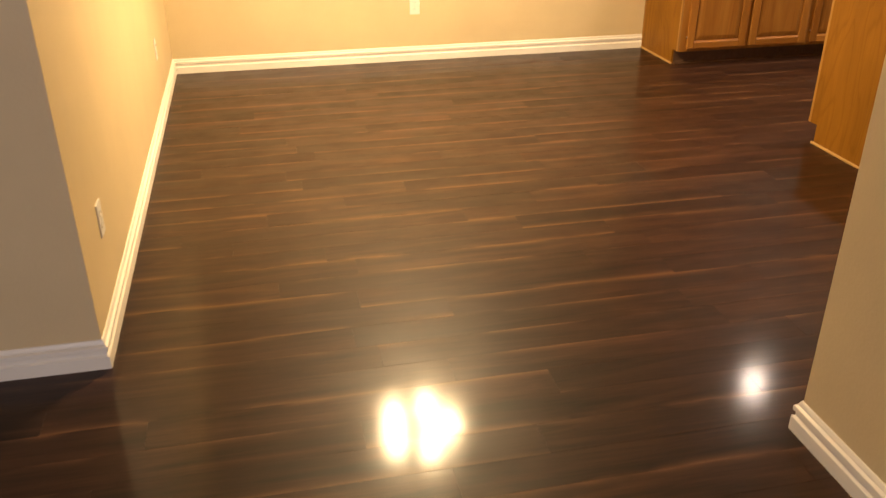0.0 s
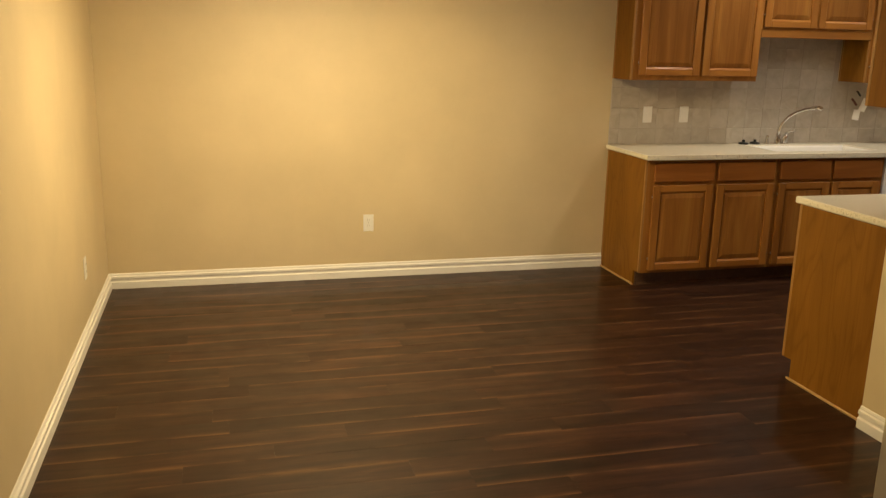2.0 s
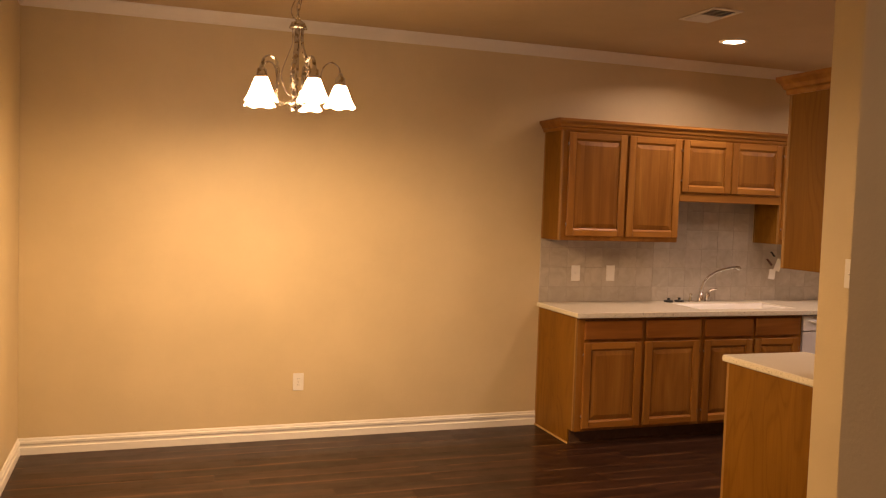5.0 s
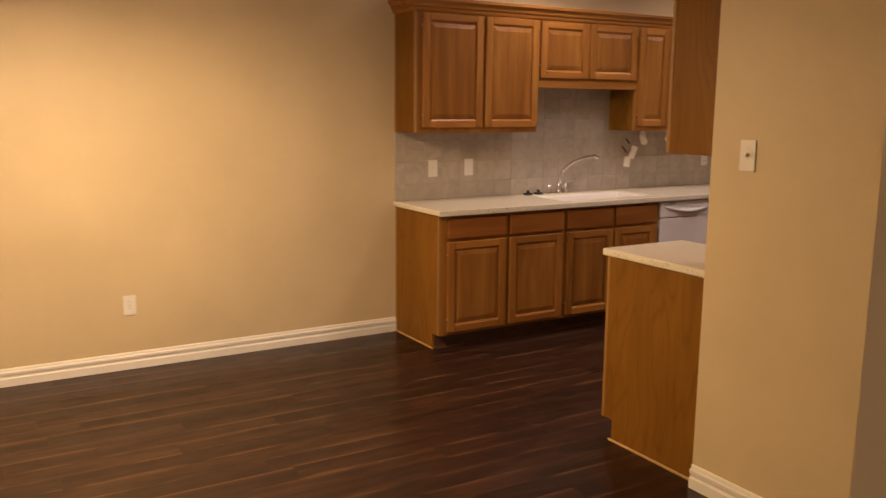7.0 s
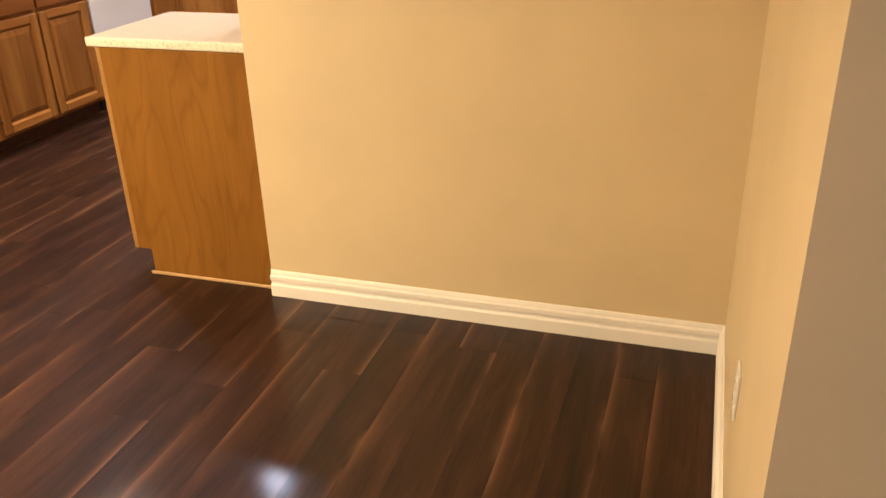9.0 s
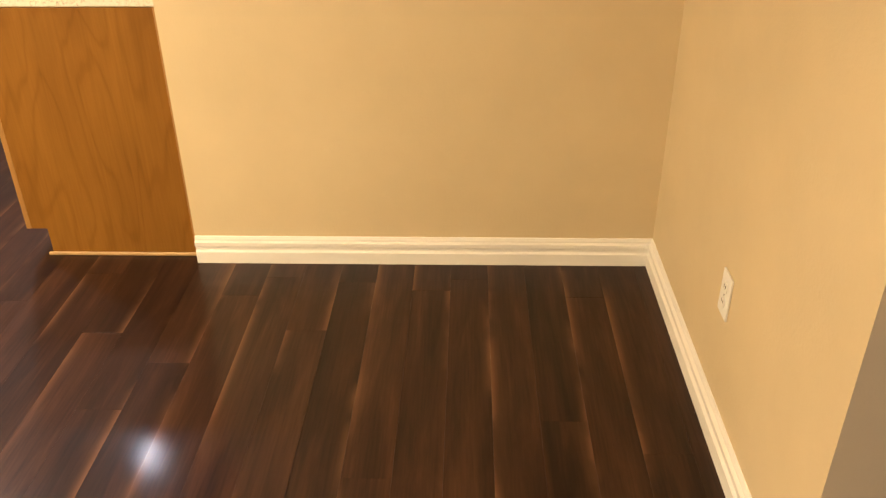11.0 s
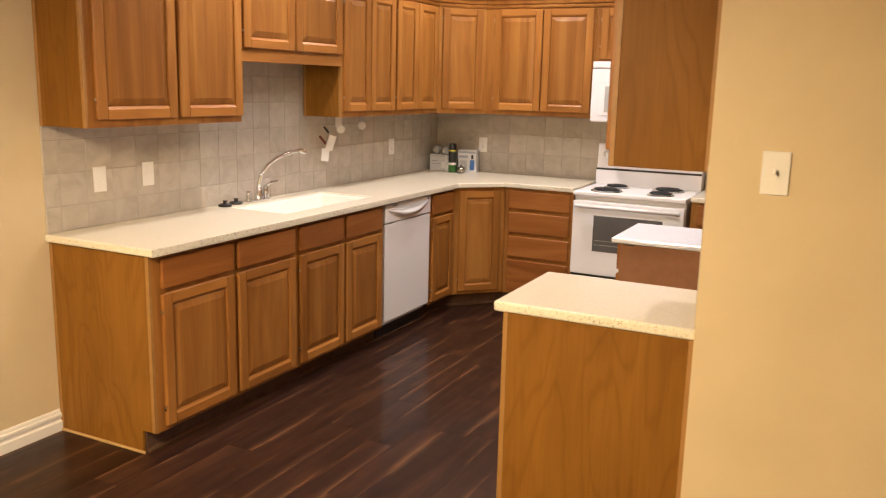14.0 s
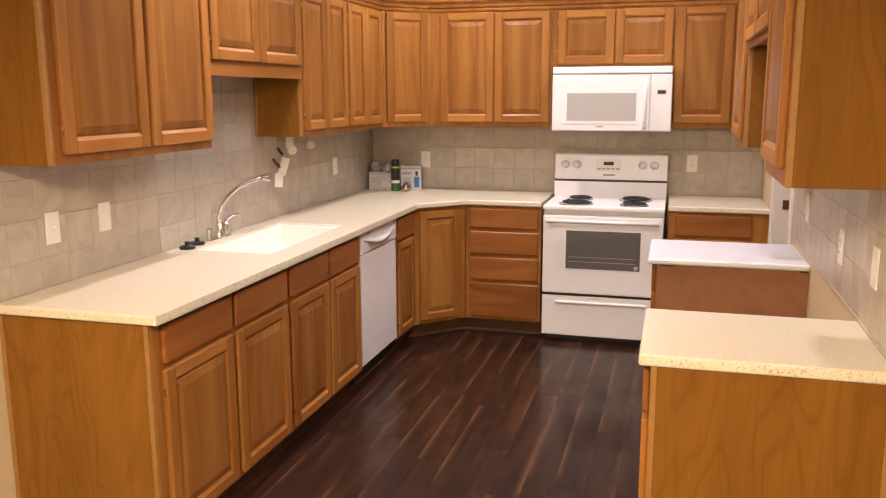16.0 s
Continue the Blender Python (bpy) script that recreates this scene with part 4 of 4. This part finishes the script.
for x, y, r in ((6.00, 6.020, 0.040), (5.975, 5.925, 0.038)):
    b = thing("light_bulb", "clear glass globe light bulb lying on a carton", "light bulb", pose(x, y, 1.0483 + r, 80, 0, -50), "spare bulbs")
    part("globe", lathe([(0, r), (r * 0.5, r * 0.87), (r * 0.87, r * 0.5), (r, 0), (r * 0.87, -r * 0.5), (r * 0.5, -r * 1.1), (r * 0.38, -r * 1.4)], 20), CLEAR, b, smooth=True)
    part("screw_base", lathe([(r * 0.4, -r * 1.38), (r * 0.4, -r * 2.0), (r * 0.2, -r * 2.2), (0, -r * 2.2)], 16), CHROME, b, smooth=True)
spray = thing("spray_can", "black-capped green aerosol can on the counter", "spray can", pose(5.930, 5.846, 0.9203))
part("body", lathe([(0, 0), (0.030, 0), (0.0315, 0.004), (0.0315, 0.165), (0.028, 0.178), (0, 0.178)], 24), GREEN, spray, smooth=True)
part("stripe", lathe([(0.0319, 0.072), (0.0319, 0.163), (0.0314, 0.163), (0.0314, 0.072)], 24), BLACK, spray)
part("stripe", lathe([(0.0290, 0.170), (0.0305, 0.168), (0.0305, 0.176), (0.0285, 0.179)], 24), YELLOW, spray)
part("label", lathe([(0.0323, 0.058), (0.0323, 0.078), (0.0314, 0.078), (0.0314, 0.058)], 24), PAPER, spray)
part("cap", lathe([(0.0285, 0.178), (0.0285, 0.222), (0.026, 0.228), (0, 0.228)], 24), BLACK, spray, smooth=True)
knob = thing("sink_strainer", "small steel sink strainer on the counter", "strainer", pose(5.905, 5.755, 0.9203))
part("bowl", lathe([(0, 0), (0.022, 0.002), (0.036, 0.020), (0.038, 0.034), (0.030, 0.046), (0.010, 0.052), (0.008, 0.062), (0, 0.064)], 20), NICKEL, knob, smooth=True)


def hung(name, label, category, x, z, w, h, mat, tilt=0.0, thick=0.002, out=0.010):
    o = thing(name, label, category, pose(x, NORTH - out - 0.045, z, 90, 0, -48) @ pose(0, 0, 0, 0, 0, tilt))
    part("sheet", box((-w / 2, -h / 2, 0), (w / 2, h / 2, thick), 0.0006), mat, o)
    return o


hook = thing("wall_hook", "white plastic hook with a rounded end on the tiles", "hook", pose(4.610, NORTH - 0.055, 1.330, 90, 0, -48))
part("strip", box((-0.026, -0.02, 0), (0.020, 0.07, 0.008), 0.003), PLASTIC, hook)
part("disc", lathe([(0, 0), (0.028, 0), (0.028, 0.009), (0.023, 0.013), (0, 0.013)], 24, pose(0.01, -0.03, 0)), PLASTIC, hook)
hook2 = thing("wall_hook", "clear and white round plastic hook on the tiles", "hook", pose(4.890, NORTH - 0.055, 1.340, 90, 0, -48))
part("strip", box((-0.020, 0.0, 0), (0.020, 0.05, 0.006), 0.003), MESHGREY, hook2)
part("disc", lathe([(0, 0), (0.028, 0), (0.028, 0.009), (0.022, 0.014), (0, 0.014)], 24, pose(0, -0.025, 0)), PLASTIC, hook2)
hung("paper_tag", "white instruction card hung from a hook", "card", 4.500, 1.215, 0.048, 0.100, PAPER, -18, 0.003, 0.018)
hung("paper_tag", "small white card on the tiles", "card", 4.445, 1.140, 0.048, 0.080, PAPER, -6, 0.002, 0.012)
key = thing("bottle_opener", "dark red handled opener hanging from a hook", "opener", pose(4.410, NORTH - 0.060, 1.240, 90, 0, -48) @ pose(0, 0, 0, 0, 0, 38))
part("handle", box((-0.008, -0.034, 0), (0.008, 0.032, 0.010), 0.003), RED, key)
part("cord", box((0.052, 0.010, 0.002), (0.066, 0.062, 0.010), 0.003), BLACK, key)


# ---- backsplash tiles and floor boards ----
def tile_mesh(name, w, h, d, inset):
    bm = bmesh.new()
    rings = []
    for i, z in ((0, 0), (0, d - inset), (inset, d)):
        rings.append([bm.verts.new(p) for p in ((i, i, z), (w - i, i, z), (w - i, h - i, z), (i, h - i, z))])
    for r, q in zip(rings, rings[1:]):
        for k in range(4):
            bm.faces.new((r[k], r[(k + 1) % 4], q[(k + 1) % 4], q[k]))
    bm.faces.new(rings[-1])
    me = bpy.data.meshes.new(name)
    bmesh.ops.recalc_face_normals(bm, faces=bm.faces[:])
    bm.to_mesh(me)
    bm.free()
    return me


PITCH, GAP = 0.148, 0.003
TILES = {}


def backsplash(name, m, x0, x1, zones, first=0.937):
    """Tiles on a wall: m carries x along the wall, y up, z out of it. zones: (x0, x1, top)."""
    back = thing(name, "", "", m)
    tagged(back, "grey-beige ceramic tile backsplash", kind="structure")
    for a, b, top in zones:
        part("grout_bed", box((a, 0.9205, 0.0006), (b, top, 0.0074)), GROUT, back)
    x = x0
    while x < x1 - 0.01:
        left, right = max(x, 0.0), min(x + PITCH, x1)
        for row in range(-1, 6):
            y = max(first + row * PITCH, 0.922)
            tops = [t for a, b, t in zones if a <= (left + right) / 2 <= b]
            w = right - left - GAP
            if not tops or y > tops[0] - 0.02 or w < 0.01:
                continue
            h = min(first + (row + 1) * PITCH, tops[0]) - y - GAP
            if h < 0.008:
                continue
            key = (round(w, 3), round(h, 3))
            if key not in TILES:
                TILES[key] = tile_mesh("tile", w, h, 0.008, 0.0015)
                TILES[key].materials.append(TILE)
            ob = new("tile", TILES[key])
            ob.matrix_basis = pose(left, y, 0.0012)
            ob.parent = back
        x += PITCH


backsplash("backsplash_north", pose(2.382, NORTH, 0, 90, 0, 0), 0.075 - PITCH, EAST - 2.382, [(0, 0.96, UZ0 + 0.01), (0.96, 1.89, 1.76), (1.89, EAST - 2.382, UZ0 + 0.01)], 1.036)
part("edge_caulk", box((-0.0035, 0.9205, 0.0006), (-0.0004, UZ0 - 0.001, 0.0096), 0.001), CAULK, bpy.data.objects["backsplash_north"], "pale caulk along the tile edge")
backsplash("backsplash_east", pose(EAST, NORTH - 0.01, 0, 90, 0, -90), 0.054 - PITCH, NORTH - SOUTH - 0.01, [(0, NORTH - SOUTH - 0.01, UZ0 + 0.01)])
backsplash("backsplash_south", pose(4.48, SOUTH, 0, 90, 0, 180), 0.0, 2.11, [(0, 0.6, UZ0 + 0.01), (0.6, 1.6, UZ0 + 0.06), (1.6, 2.11, UZ0 + 0.01)])

board = bpy.data.meshes.new("floor_board")
bm = bmesh.new()
rings = []
for i, z in ((0, -0.011), (0.0, -0.0002), (0.0002, 0.0)):
    hw, hl = BOARD_W / 2 - 0.0001 - i, BOARD_L / 2 - 0.0001 - i
    rings.append([bm.verts.new(p) for p in ((-hl, -hw, z), (hl, -hw, z), (hl, hw, z), (-hl, hw, z))])
for r, q in zip(rings, rings[1:]):
    for k in range(4):
        bm.faces.new((r[k], r[(k + 1) % 4], q[(k + 1) % 4], q[k]))
bm.faces.new(rings[-1])
bmesh.ops.recalc_face_normals(bm, faces=bm.faces[:])
bm.to_mesh(board)
bm.free()
board.materials.append(PLANK)
floor_ob = bpy.data.objects["floor"]
rng = random.Random(7)
rest = bmesh.new()
row, y = 0, -3.0
while y < NORTH + 0.1:
    x = -4.2 + rng.uniform(0, BOARD_L)
    while x < EAST + 0.5:
        near = (-1.9 < x < 3.1 and 0.6 < y < 6.2) or (x >= 3.1 and y > 3.3)
        if near and x - BOARD_L / 2 < EAST:
            ob = new("floor_board", board)
            ob.matrix_basis = pose(x, y, 0, rng.uniform(-0.16, 0.16), rng.uniform(-0.02, 0.02), rng.choice((0, 180)))
            ob.parent = floor_ob
        elif x - BOARD_L / 2 < EAST + 0.1 and x + BOARD_L / 2 > -4.1:
            box((max(x - BOARD_L / 2 + 0.001, -4.25), y + 3.0 - BOARD_W / 2 + 0.0002, -0.01), (min(x + BOARD_L / 2 - 0.001, EAST + 0.2), y + 3.0 + BOARD_W / 2 - 0.0002, 0.0), bm=rest)
        x += BOARD_L
    y += BOARD_W
tagged(part("floor_boards", rest, PLANK, floor_ob, at=(0, -3.0, 0)), "dark walnut laminate boards", kind="stuff")
